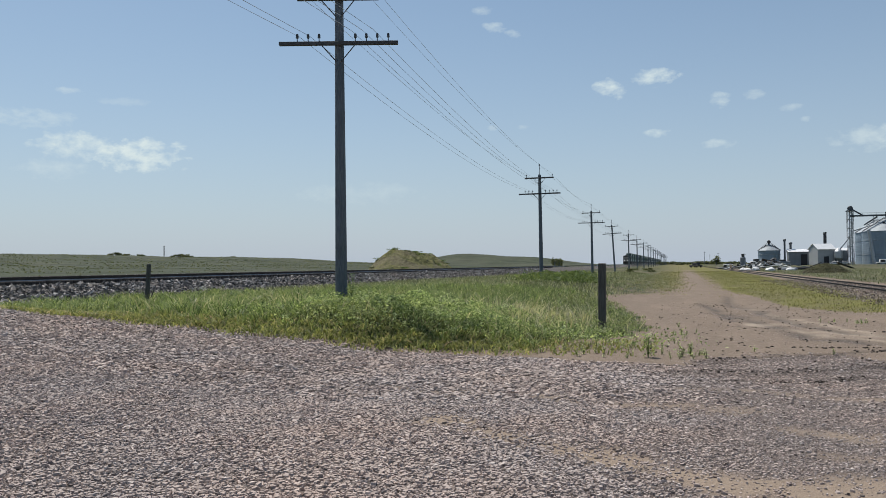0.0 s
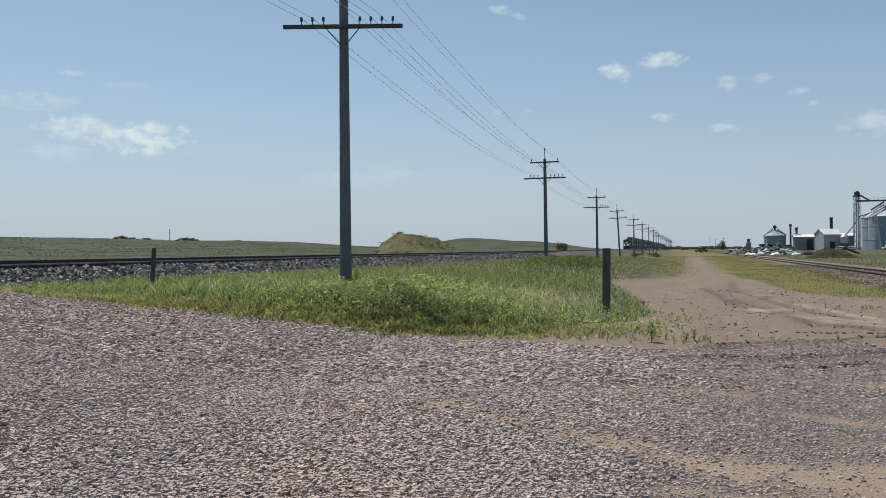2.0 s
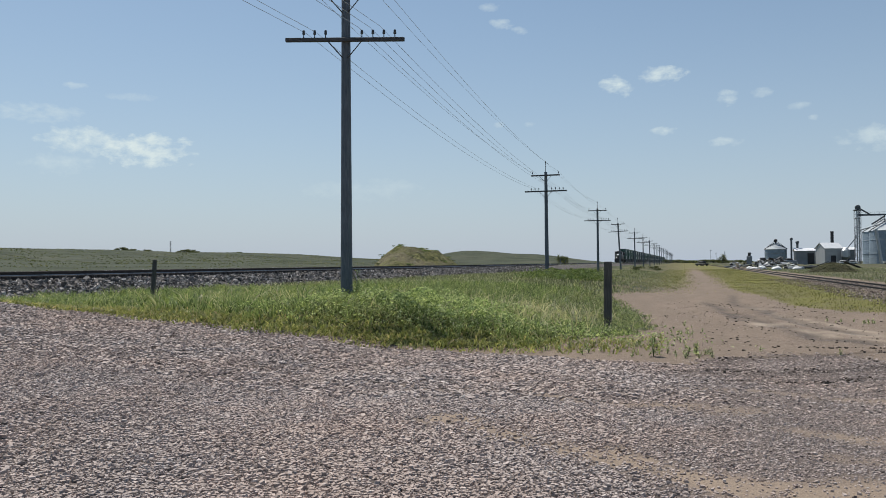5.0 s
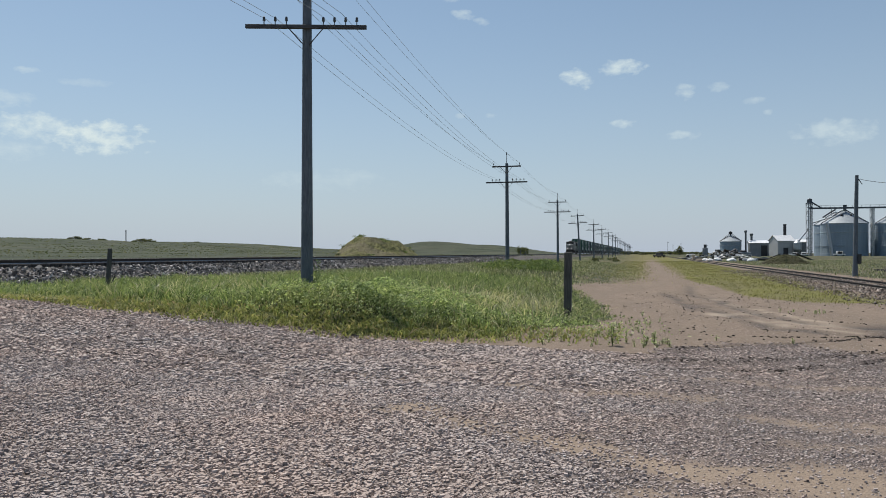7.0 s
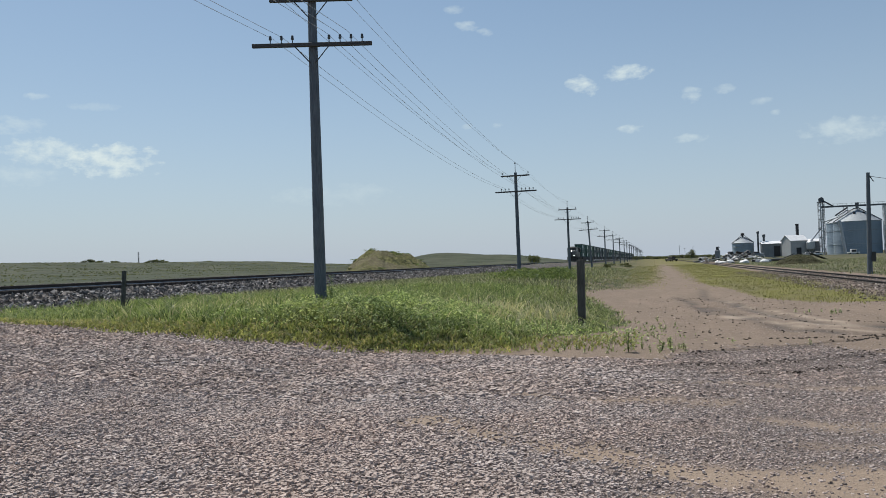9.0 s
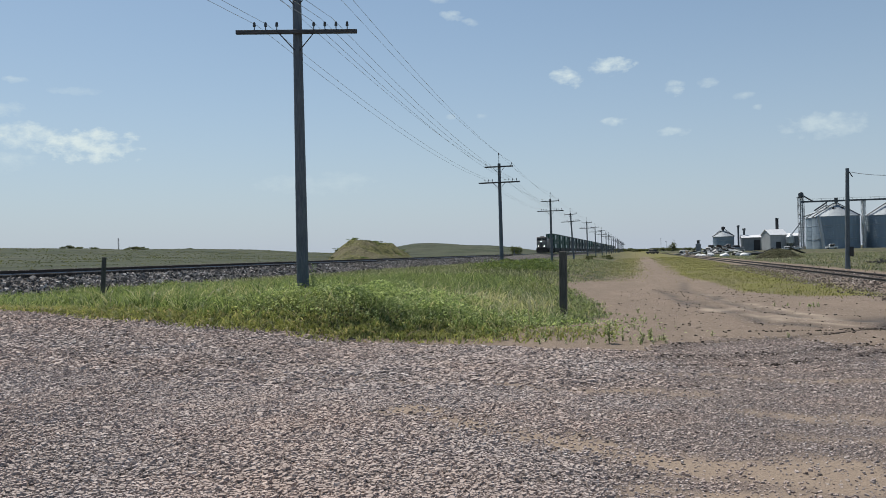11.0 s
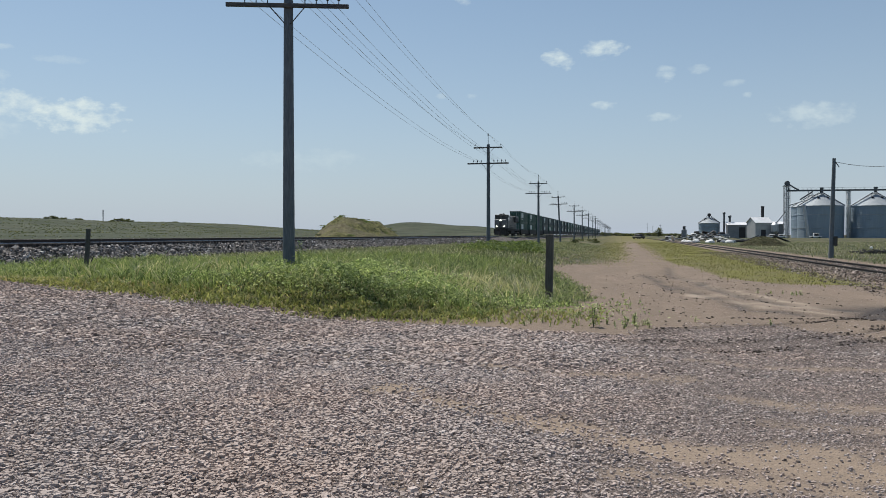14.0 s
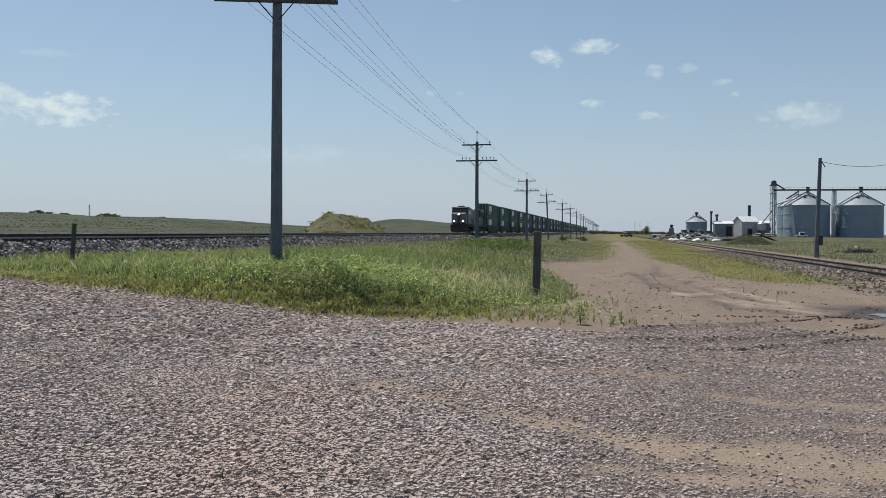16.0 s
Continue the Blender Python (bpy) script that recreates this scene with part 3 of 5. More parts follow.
def raw_mesh(name, V, F, corners, material):
    me = bpy.data.meshes.new(name)
    me.vertices.add(len(V))
    me.vertices.foreach_set("co", np.ascontiguousarray(V, np.float32).reshape(-1))
    me.loops.add(len(F))
    me.loops.foreach_set("vertex_index", np.ascontiguousarray(F, np.int32))
    k = len(F) // corners
    me.polygons.add(k)
    me.polygons.foreach_set("loop_start", np.arange(k, dtype=np.int32) * corners)
    me.polygons.foreach_set("use_smooth", np.zeros(k, bool))
    me.materials.append(material)
    me.update(calc_edges=True)
    return me


def stone_material(name, stops, rough=0.85, tint=(1.08, 0.98, 0.90)):
    m = Mat(name, rough)
    c = m.ramp(m.island(), stops)
    c = m.mix(0.3, c, m.mix(m.noise(90, 3), (0.55, 0.55, 0.55), (1.45, 1.45, 1.45)), "MULTIPLY")
    c = m.mix(m.ramp(m.noise(0.5, 4), [(0.4, (0, 0, 0)), (0.65, (0.8, 0.8, 0.8))]), c, m.mix(1.0, c, tint, "MULTIPLY"))
    return m.done(c)


M_CHIP = stone_material("quartzite_chip", [(0.0, (0.11, 0.09, 0.08)), (0.05, (0.20, 0.163, 0.147)), (0.12, (0.30, 0.25, 0.225)), (0.6, (0.375, 0.312, 0.282)), (0.93, (0.44, 0.372, 0.34)), (1.0, (0.54, 0.475, 0.44))])
M_BALLAST = stone_material("ballast_stone", [(0.0, (0.03, 0.028, 0.026)), (0.35, (0.10, 0.093, 0.087)), (0.85, (0.23, 0.215, 0.203)), (1.0, (0.52, 0.50, 0.48))])

M_SIDING = stone_material("siding_stone", [(0.0, (0.07, 0.057, 0.049)), (0.5, (0.20, 0.165, 0.142)), (0.9, (0.31, 0.265, 0.23)), (1.0, (0.48, 0.44, 0.40))])
M_CLOD = mottled("dark_earth_clod", (0.055, 0.045, 0.038), (0.14, 0.115, 0.097), scale=6, rough=0.95, local=False)


def cover(x, y):
    """How thickly chips lie on the road, 0 to 1."""
    return np.clip(1.05 - 1.08 * bare(x, y), 0.15, 1) * (1 - 0.35 * sstep(-1.5, 1.5, x))


def build_gravel():
    rng = np.random.default_rng(5)

    def sow(n, x0, x1, y0, y1, lo, hi, keep):
        x, y = rng.uniform(x0, x1, n), rng.uniform(y0, y1, n)
        edge = rng.exponential(0.6, n)
        near = (x > -1.15 * y - 0.8 - edge) & (x < 0.36 * y + 0.8 + edge)
        k = near & (rng.uniform(0, 1, n) < keep(x, y))
        x, y = x[k], y[k]
        s = rng.uniform(lo, hi, len(x)) * (1 - 0.38 * sstep(-1.6, 1.2, x)) * rng.choice([0.75, 1.0, 1.25], len(x), p=[0.42, 0.46, 0.12])
        return np.stack([x, y, ground_z(x, y) + s * rng.uniform(-0.02, 0.34, len(x))], -1), s

    on_road = lambda x, y: cover(x, y) * zones(x, y)[0]
    sets = [sow(150000, -11, 5, 4.0, 9.2, 0.018, 0.037, on_road), sow(90000, -18, 7, 9.2, 15.5, 0.031, 0.060, on_road)]
    sets.append(sow(45000, -3, 9.5, 13, 30, 0.014, 0.040, lambda x, y: (0.35 + 0.5 * rut(x, y + 0.2)) * (x > -0.3) * np.clip(0.4 + wob(x, y, 1.3, 4), 0.05, 1)))
    sets.append(sow(42000, -4, 5, 4.0, 12.5, 0.011, 0.024, lambda x, y: (0.2 + 0.8 * sstep(-3, 0, x)) * (1.05 - 0.85 * bare(x, y))))
    P = np.concatenate([s[0] for s in sets])
    S = np.concatenate([s[1] for s in sets])
    tagged(new("gravel", rock_mesh("gravel", P, S, M_CHIP, 1, 0.62 - 0.30 * sstep(5, 12, P[:, 1]), 0.13)), "loose crushed pink quartzite chips on the road", "gravel", kind="stuff")
    # dark clods thrown up by wheels
    xr = rng.uniform(-0.4, 5.8, 2600)
    yr = np.choose(rng.integers(0, 3, 2600), [np.interp(xr, *r) for r in RUTS]) + rng.normal(0, 0.15, 2600)
    xl = rng.uniform(-15, -9.5, 700)
    yl = 13.0 + 0.04 * (xl + 12) + rng.normal(0, 0.07, 700)
    xs, ys = rng.uniform(-0.6, 9.0, 2600), rng.uniform(13.5, 34, 2600)
    xb = rng.uniform(2.2, 5.2, 600)
    yb = 16.55 + rng.normal(0, 0.08, 600)
    x, y = np.concatenate([xr, xl, xs, xb]), np.concatenate([yr, yl, ys, yb])
    k = np.clip(0.25 + 0.6 * wob(x, y, 0.7, 5), 0, 1) > rng.uniform(0, 1, len(x))
    x, y = x[k], y[k]
    P = np.stack([x, y, ground_z(x, y) + 0.008], -1)
    tagged(new("dirt_clods", rock_mesh("dirt_clods", P, rng.uniform(0.015, 0.045, len(x)), M_CLOD, 4, 0.6)), "dark clods of earth along wheel ruts", "dirt", kind="stuff")
    n = 26000
    d, y = rng.uniform(1.9, 5.2, n), 12 + 90 * rng.uniform(0, 1, n) ** 1.5
    x = RAIL_X + d
    P = np.stack([x, y, ground_z(x, y) + rng.uniform(-0.01, 0.07, n)], -1)
    tagged(new("ballast", rock_mesh("ballast", P, rng.uniform(0.07, 0.17, n), M_BALLAST, 2, 0.8, 0.4)), "coarse pink and grey ballast stones on the railway bank", "ballast", kind="stuff")
    n = 10000
    x, y = RAIL_X + rng.uniform(1.9, 5.4, n), 48 + 95 * rng.uniform(0, 1, n) ** 1.3
    P = np.stack([x, y, ground_z(x, y) + rng.uniform(-0.01, 0.06, n)], -1)
    tagged(new("ballast", rock_mesh("ballast_beyond", P, rng.uniform(0.10, 0.22, n), M_BALLAST, 22, 0.8, 0.4)), "coarse ballast stones farther along the railway bank", "ballast", kind="stuff")
    n = 9000
    x, y = SIDING_X - 0.9 + rng.normal(-0.6, 1.7, n), 17 + 60 * rng.uniform(0, 1, n) ** 1.6
    k = x > 6.9 + 0.5 * wob(x, y, 0.9, 3)
    x, y, n = x[k], y[k], int(k.sum())
    P = np.stack([x, y, ground_z(x, y) + 0.012], -1)
    tagged(new("siding_stones", rock_mesh("siding_stones", P, rng.uniform(0.025, 0.085, n), M_SIDING, 3, 0.75, 0.35)), "scattered stones and clods along the siding", "stones", kind="stuff")


build_gravel()


# ---- grass and weeds ----
def grass_material(name, stops):
    m = Mat(name, 0.6)
    m.b.inputs["Specular IOR Level"].default_value = 0.25
    c = m.ramp(m.island(), stops)
    c = m.mix(m.ramp(m.noise(2.2, 5, 0.65), [(0.40, (0, 0, 0)), (0.66, (0.6, 0.6, 0.6))]), c, m.mix(0.3, c, (0.0, 0.012, 0.0)))
    c = m.mix(m.ramp(m.noise(0.45, 4), [(0.45, (0, 0, 0)), (0.7, (0.55, 0.55, 0.55))]), c, m.mix(0.5, c, (0.22, 0.20, 0.10)))
    out = m.t.nodes["Material Output"]
    tr = m.node("ShaderNodeBsdfTranslucent")
    m.link(m.mix(1.0, c, (1.0, 1.0, 0.55), "MULTIPLY"), tr.inputs["Color"])
    mx = m.node("ShaderNodeMixShader", Fac=0.5)
    m.link(m.b.outputs[0], mx.inputs[1])
    m.link(tr.outputs[0], mx.inputs[2])
    m.link(mx.outputs[0], out.inputs["Surface"])
    return m.done(c)


def blades(name, x, y, height, width, material, seed, bend=0.35):
    """Bent tapering blades, three triangles each."""
    rng = np.random.default_rng(seed)
    n = len(x)
    a = rng.uniform(0, math.tau, n)
    lean = rng.normal(0, 1, (n, 2)) * (bend * height)[:, None]
    z = ground_z(x, y) - 0.02
    side = np.stack([np.cos(a), np.sin(a), 0 * a], -1) * (width / 2)[:, None]
    base = np.stack([x, y, z], -1)
    mid = base + np.stack([lean[:, 0] * 0.35, lean[:, 1] * 0.35, height * 0.6], -1)
    tip = base + np.stack([lean[:, 0], lean[:, 1], height * rng.uniform(0.75, 1.0, n)], -1)
    V = np.stack([base - side, base + side, mid + side * 0.8, mid - side * 0.8, tip], 1)
    tri = np.array([[0, 1, 2], [0, 2, 3], [3, 2, 4]])
    F = (tri[None] + 5 * np.arange(n)[:, None, None]).reshape(-1)
    return raw_mesh(name, V.reshape(-1, 3), F, 3, material)


M_GRASS = grass_material("meadow_grass", [(0.0, (0.05, 0.075, 0.03)), (0.3, (0.15, 0.215, 0.09)), (0.65, (0.30, 0.385, 0.175)), (0.93, (0.45, 0.51, 0.27)), (1.0, (0.80, 0.75, 0.56))])
M_GRASS_PALE = grass_material("pale_verge_grass", [(0.0, (0.07, 0.09, 0.045)), (0.4, (0.205, 0.235, 0.15)), (0.8, (0.39, 0.41, 0.29)), (1.0, (0.74, 0.71, 0.60))])
M_LEAF_GREY = grass_material("grey_green_leaf", [(0.0, (0.08, 0.11, 0.055)), (0.5, (0.25, 0.30, 0.165)), (1.0, (0.52, 0.56, 0.36))])
M_FRINGE = grass_material("fringe_weed", [(0.0, (0.15, 0.17, 0.07)), (0.5, (0.33, 0.355, 0.16)), (0.88, (0.52, 0.51, 0.28)), (1.0, (0.62, 0.47, 0.36))])
M_STRAW = grass_material("dead_straw", [(0.0, (0.40, 0.37, 0.26)), (1.0, (0.78, 0.74, 0.58))])
M_GRASS_DRY = grass_material("yellowing_grass", [(0.0, (0.13, 0.14, 0.065)), (0.5, (0.28, 0.275, 0.13)), (1.0, (0.52, 0.47, 0.28))])
M_LEAF_DARK = grass_material("dark_weed_leaf", [(0.0, (0.05, 0.085, 0.033)), (0.6, (0.14, 0.20, 0.08)), (1.0, (0.30, 0.38, 0.17))])
M_SCRUB = grass_material("pasture_scrub", [(0.0, (0.06, 0.078, 0.045)), (0.6, (0.12, 0.14, 0.08)), (1.0, (0.21, 0.215, 0.13))])
M_LEAF = grass_material("weed_leaf", [(0.0, (0.10, 0.15, 0.065)), (0.5, (0.33, 0.43, 0.20)), (1.0, (0.78, 0.86, 0.52))])


def leaf_carpet(name, x, y, h, leaf, material, seed):
    """Small broad leaves at all heights up to h over the ground, one quad each."""
    rng = np.random.default_rng(seed)
    n = len(x)
    P = np.stack([x, y, ground_z(x, y) + h * rng.uniform(0.05, 1.0, n) ** 0.7], -1)
    a, b = rng.normal(0, 1, (n, 3)), rng.normal(0, 1, (n, 3))
    a[:, 2] *= 0.6
    L = leaf * rng.uniform(0.6, 1.3, n)
    a *= (L / np.linalg.norm(a, axis=1))[:, None]
    b *= (L * 0.5 / np.linalg.norm(b, axis=1))[:, None]
    V = np.stack([P - a * 0.5, P - b * 0.7, P + a, P + b * 0.7], 1)
    F = (np.array([0, 1, 2, 3])[None] + 4 * np.arange(n)[:, None]).reshape(-1)
    return raw_mesh(name, V.reshape(-1, 3), F, 4, material)


def build_grass():
    rng = np.random.default_rng(9)

    def sow(n, x0, x1, y0, y1, zone, power=1.0):
        x, y = rng.uniform(x0, x1, n), y0 + (y1 - y0) * rng.uniform(0, 1, n) ** power
        w = zones(x, y)[zone] * (np.abs(x - RAIL_X) > 5.0)
        patch = np.clip(0.7 + 0.5 * wob(x, y, 0.9, 3) + 0.35 * wob(x, y, 0.31, 5), 0.1, 1)
        k = (rng.uniform(0, 1, n) < w * patch) & (x > -1.2 * y) & (x < 0.4 * y)
        return x[k], y[k]

    x, y = sow(165000, -21.5, 0.5, 14.1, 34, 1, 1.25)
    tall = np.clip(0.21 + 0.10 * wob(x, y, 1.6, 6) + 0.09 * wob(x, y, 0.37, 2), 0.06, 0.45) * sstep(-0.4, 2.0, y - road_edge(x) + 0.35) + 0.05
    clump = np.clip(1 + 0.55 * wob(x, y, 0.23, 8) + 0.3 * wob(x, y, 0.11, 4), 0.35, 1.7)
    tall = tall * clump * (0.58 + 0.42 * sstep(-0.5, -4.5, x)) * rng.uniform(0.5, 1.25, len(x))
    faded = rng.uniform(0, 1, len(x)) < 0.75 * sstep(-5.6, -3.8, x + 0.6 * wob(x, y, 0.8, 6)) * sstep(16.2, 18.2, y)
    tall = np.where(faded, tall * 0.62, tall * 0.9)
    width = rng.uniform(0.012, 0.026, len(x))
    for kind, mat, label in ((~faded, M_GRASS, "lush green roadside grass with pale seed stalks"), (faded, M_GRASS_PALE, "greyish green grass going to seed on the verge")):
        tagged(new("grass", blades("grass", x[kind], y[kind], tall[kind], width[kind], mat, 1, 0.6)), label, "grass", kind="stuff")
    xs = np.concatenate([rng.normal(-3.4, 1.0, 500), rng.uniform(-12, -2, 500)])
    ys = np.concatenate([rng.normal(18.6, 1.5, 500), rng.uniform(15.4, 21, 500)])
    k = zones(xs, ys)[1] > 0.5
    xs, ys = xs[k], ys[k]
    tagged(new("straw", blades("straw", xs, ys, rng.uniform(0.25, 0.55, len(xs)), rng.uniform(0.014, 0.03, len(xs)), M_STRAW, 31, 0.7)), "bleached dead stalks among green grass", "straw", kind="stuff")
    x, y = sow(80000, -21.5, 1.5, 34, 110, 1, 1.4)
    tagged(new("grass", blades("grass_beyond", x, y, rng.uniform(0.08, 0.30, len(x)) * (0.4 + 0.6 * sstep(-1, -6, x)), rng.uniform(0.02, 0.045, len(x)), M_GRASS_PALE, 2)), "rough green grass on the railway verge", "grass", kind="stuff")
    x, y = sow(110000, -3.0, 9.5, 22, 170, 2, 1.3)
    tagged(new("dry_grass", blades("dry_grass", x, y, rng.uniform(0.03, 0.13, len(x)), rng.uniform(0.012, 0.03, len(x)), M_GRASS_DRY, 3)), "short yellowing grass between dirt track and siding", "grass", kind="stuff")
    x, y = sow(70000, 12.8, 60, 38, 190, 1, 1.5)
    tagged(new("field_grass", blades("field_grass", x, y, rng.uniform(0.06, 0.26, len(x)), rng.uniform(0.03, 0.07, len(x)), M_GRASS_PALE, 4)), "rough green grass beyond the siding", "grass", kind="stuff")
    # low yellow-green weeds fringing the road and dirt
    x = rng.uniform(-20, -0.4, 20000)
    y = road_edge(x) + rng.normal(0.35, 0.45, len(x)) + 1.2 * sstep(-3, 0.5, x) * rng.uniform(0, 2.2, len(x))
    k = (y > road_edge(x) - 0.25 + 0.3 * wob(x, y, 0.6, 2)) & (zones(x, y)[1] + 0.12 > rng.uniform(0, 0.6, len(x)))
    x, y = x[k], y[k]
    tagged(new("fringe_weeds", blades("fringe_weeds", x, y, rng.uniform(0.05, 0.17, len(x)), rng.uniform(0.02, 0.045, len(x)), M_FRINGE, 6, 0.8)), "low yellow-green weeds along the gravel edge", "weeds", kind="stuff")
    # broad-leaved clump round the foot of the first pole
    n = 42000
    x = -5.6 + rng.normal(0, 1.9, n)
    y = 17.0 + rng.normal(0, 0.95, n)
    k = (y > road_edge(x) + 0.5)
    x, y = x[k], y[k]
    h = (0.36 * np.exp(-((x + 5.9) / 3.2) ** 2) + 0.08) * np.clip(0.75 + 0.5 * wob(x, y, 0.5, 2), 0.2, 1.2)
    tagged(new("leafy_weeds", leaf_carpet("leafy_weeds", x, y, h, 0.045, M_LEAF, 7)), "dark green leafy weeds at the foot of the pole", "weeds", kind="stuff")
    n = 42000
    x, y = rng.uniform(-8.5, -0.8, n), 15.3 + 14 * rng.uniform(0, 1, n) ** 1.6
    k = (zones(x, y)[1] > rng.uniform(0.3, 1, n)) & (wob(x, y, 0.45, 6) + 0.6 * wob(x, y, 0.17, 3) > -0.25)
    x, y = x[k], y[k]
    tagged(new("leafy_weeds", leaf_carpet("leafy_weeds_low", x, y, np.clip(0.16 + 0.12 * wob(x, y, 0.3, 5), 0.04, 0.3), 0.035, M_LEAF_GREY, 17)), "low grey-green leafy weeds among the grass", "weeds", kind="stuff")
    n = 14000
    x = -6.9 + rng.normal(0, 1.0, n)
    y = 49.5 + rng.normal(0, 2.6, n)
    tagged(new("leafy_weeds", leaf_carpet("leafy_weeds_far", x, y, np.clip(0.42 + 0.3 * wob(x, y, 0.7, 3), 0.1, 0.8), 0.10, M_LEAF_DARK, 8)), "dark green bushy weeds beside a pole", "weeds", kind="stuff")


build_grass()


def weed_plant(name, m, h, n, seed, label):
    """One upright weed: a stem with small leaves."""
    rng = np.random.default_rng(seed)
    thing = empty(name, m, label, "weed", "weeds on the dirt")
    bm = bmesh.new()
    for k in range(4):
        tube(bm, (0, 0, -0.02), (rng.normal(0, 0.10) * h, rng.normal(0, 0.10) * h, h * rng.uniform(0.7, 1.0)), 0.006, 0.003, 5)
    part("stem", bm, M_LEAF_DARK, thing)
    bm = bmesh.new()
    for k in range(n):
        z, a = rng.uniform(0.05, 1.0) * h, rng.uniform(0, math.tau)
        r = rng.uniform(0.04, 0.28) * h * (1.15 - z / h)
        p = Vector((math.cos(a) * r, math.sin(a) * r, z))
        u = Vector((math.cos(a), math.sin(a), rng.uniform(-0.2, 0.8))).normalized() * rng.uniform(0.035, 0.07)
        s = Vector((-math.sin(a), math.cos(a), rng.uniform(-0.3, 0.3))) * rng.uniform(0.012, 0.022)
        vs = [bm.verts.new(q) for q in (p - s * 0.5, p + u * 0.5 - s, p + u, p + u * 0.5 + s)]
        bm.faces.new(vs)
    part("leaves", bm, M_LEAF, thing)
    return thing


def build_weeds():
    weed_plant("tall_weed", pose(-7.28, 17.35, zg(-7.28, 17.35)), 0.85, 190, 7, "tall dark green weed at the foot of the pole")
    protos = [weed_plant("weed", pose(-0.5, 14.2, zg(-0.5, 14.2)), 0.40, 150, 1, "bushy dark green weed growing on bare dirt"),
              weed_plant("weed", pose(0.2, 14.4, zg(0.2, 14.4)), 0.22, 40, 2, "small dark green weed growing on bare dirt"),
              weed_plant("weed", pose(0.05, 14.3, zg(0.05, 14.3)), 0.17, 30, 3, "small dark green weed growing on bare dirt")]
    rng = np.random.default_rng(21)
    spots = [(rng.uniform(-0.3, 0.45), rng.uniform(13.9, 14.8)) for _ in range(9)]
    spots += [(rng.uniform(-0.9, 0.5), rng.uniform(14.6, 21)) for _ in range(34)]
    spots += [(rng.uniform(3.7, 4.7), rng.uniform(22.9, 23.6)) for _ in range(11)] + [(1.3, 15.3), (2.5, 14.8), (3.6, 23.2)]
    spots += [(rng.uniform(-3.0, -0.7), rng.uniform(14.0, 15.6)) for _ in range(28)]
    for i, (x, y) in enumerate(spots):
        s = rng.uniform(0.3, 0.68)
        ob = copy_thing(protos[1 + i % 2], pose(x, y, zg(x, y), 0, 0, rng.uniform(0, 360)))
        ob.scale = (s, s, s)


build_weeds()


# ---- puddle on the dirt track ----
def build_puddle():
    m = Mat("muddy_water", 0.06)
    m.b.inputs["IOR"].default_value = 1.33
    m.bump(m.noise(3, 2), 0.03, 0.01)
    mat = m.done(m.mix(m.noise(1.5, 3), (0.045, 0.038, 0.034), (0.075, 0.062, 0.054)))
    bm = bmesh.new()
    vs = []
    for k in range(48):
        a = k * math.tau / 48
        r = 1 + 0.16 * math.sin(3 * a + 1) + 0.1 * math.sin(7 * a)
        vs.append(bm.verts.new((5.75 + 0.62 * r * math.cos(a), 17.45 + 0.42 * r * math.sin(a), 0)))
    top = bm.faces.new(vs)
    bmesh.ops.translate(bm, verts=bm.verts[:], vec=(0, 0, zg(5.75, 17.45) + 0.012))
    ex = bmesh.ops.extrude_face_region(bm, geom=[top])["geom"]
    bmesh.ops.translate(bm, verts=[v for v in ex if isinstance(v, bmesh.types.BMVert)], vec=(0, 0, -0.03))
    bmesh.ops.recalc_face_normals(bm, faces=bm.faces[:])
    ob = part("puddle", bm, mat)
    tagged(ob, "shallow muddy puddle reflecting the sky on the dirt track", "puddle", kind="structure")


build_puddle()


def leaf_cloud(name, n, rx, ry, h, seed, material, leaf):
    rng = np.random.default_rng(seed)
    k = max(5, n // 60)
    cen = np.stack([rng.normal(0, rx * 0.45, k), rng.normal(0, ry * 0.45, k), h * rng.uniform(0.35, 0.85, k)], -1)
    P = cen[rng.integers(0, k, n)] + rng.normal(0, 1, (n, 3)) * np.array([rx * 0.2, ry * 0.2, h * 0.12])
    P[:, 2] = np.clip(P[:, 2], h * 0.12, h)
    a, b = rng.normal(0, 1, (n, 3)), rng.normal(0, 1, (n, 3))
    a *= (leaf / np.linalg.norm(a, axis=1))[:, None]
    b *= (leaf * 0.7 / np.linalg.norm(b, axis=1))[:, None]
    V = np.stack([P - a, P - b * 0.6, P + a, P + b], 1)
    F = (np.array([0, 1, 2, 3])[None] + 4 * np.arange(n)[:, None]).reshape(-1)
    return raw_mesh(name, V.reshape(-1, 3), F, 4, material)


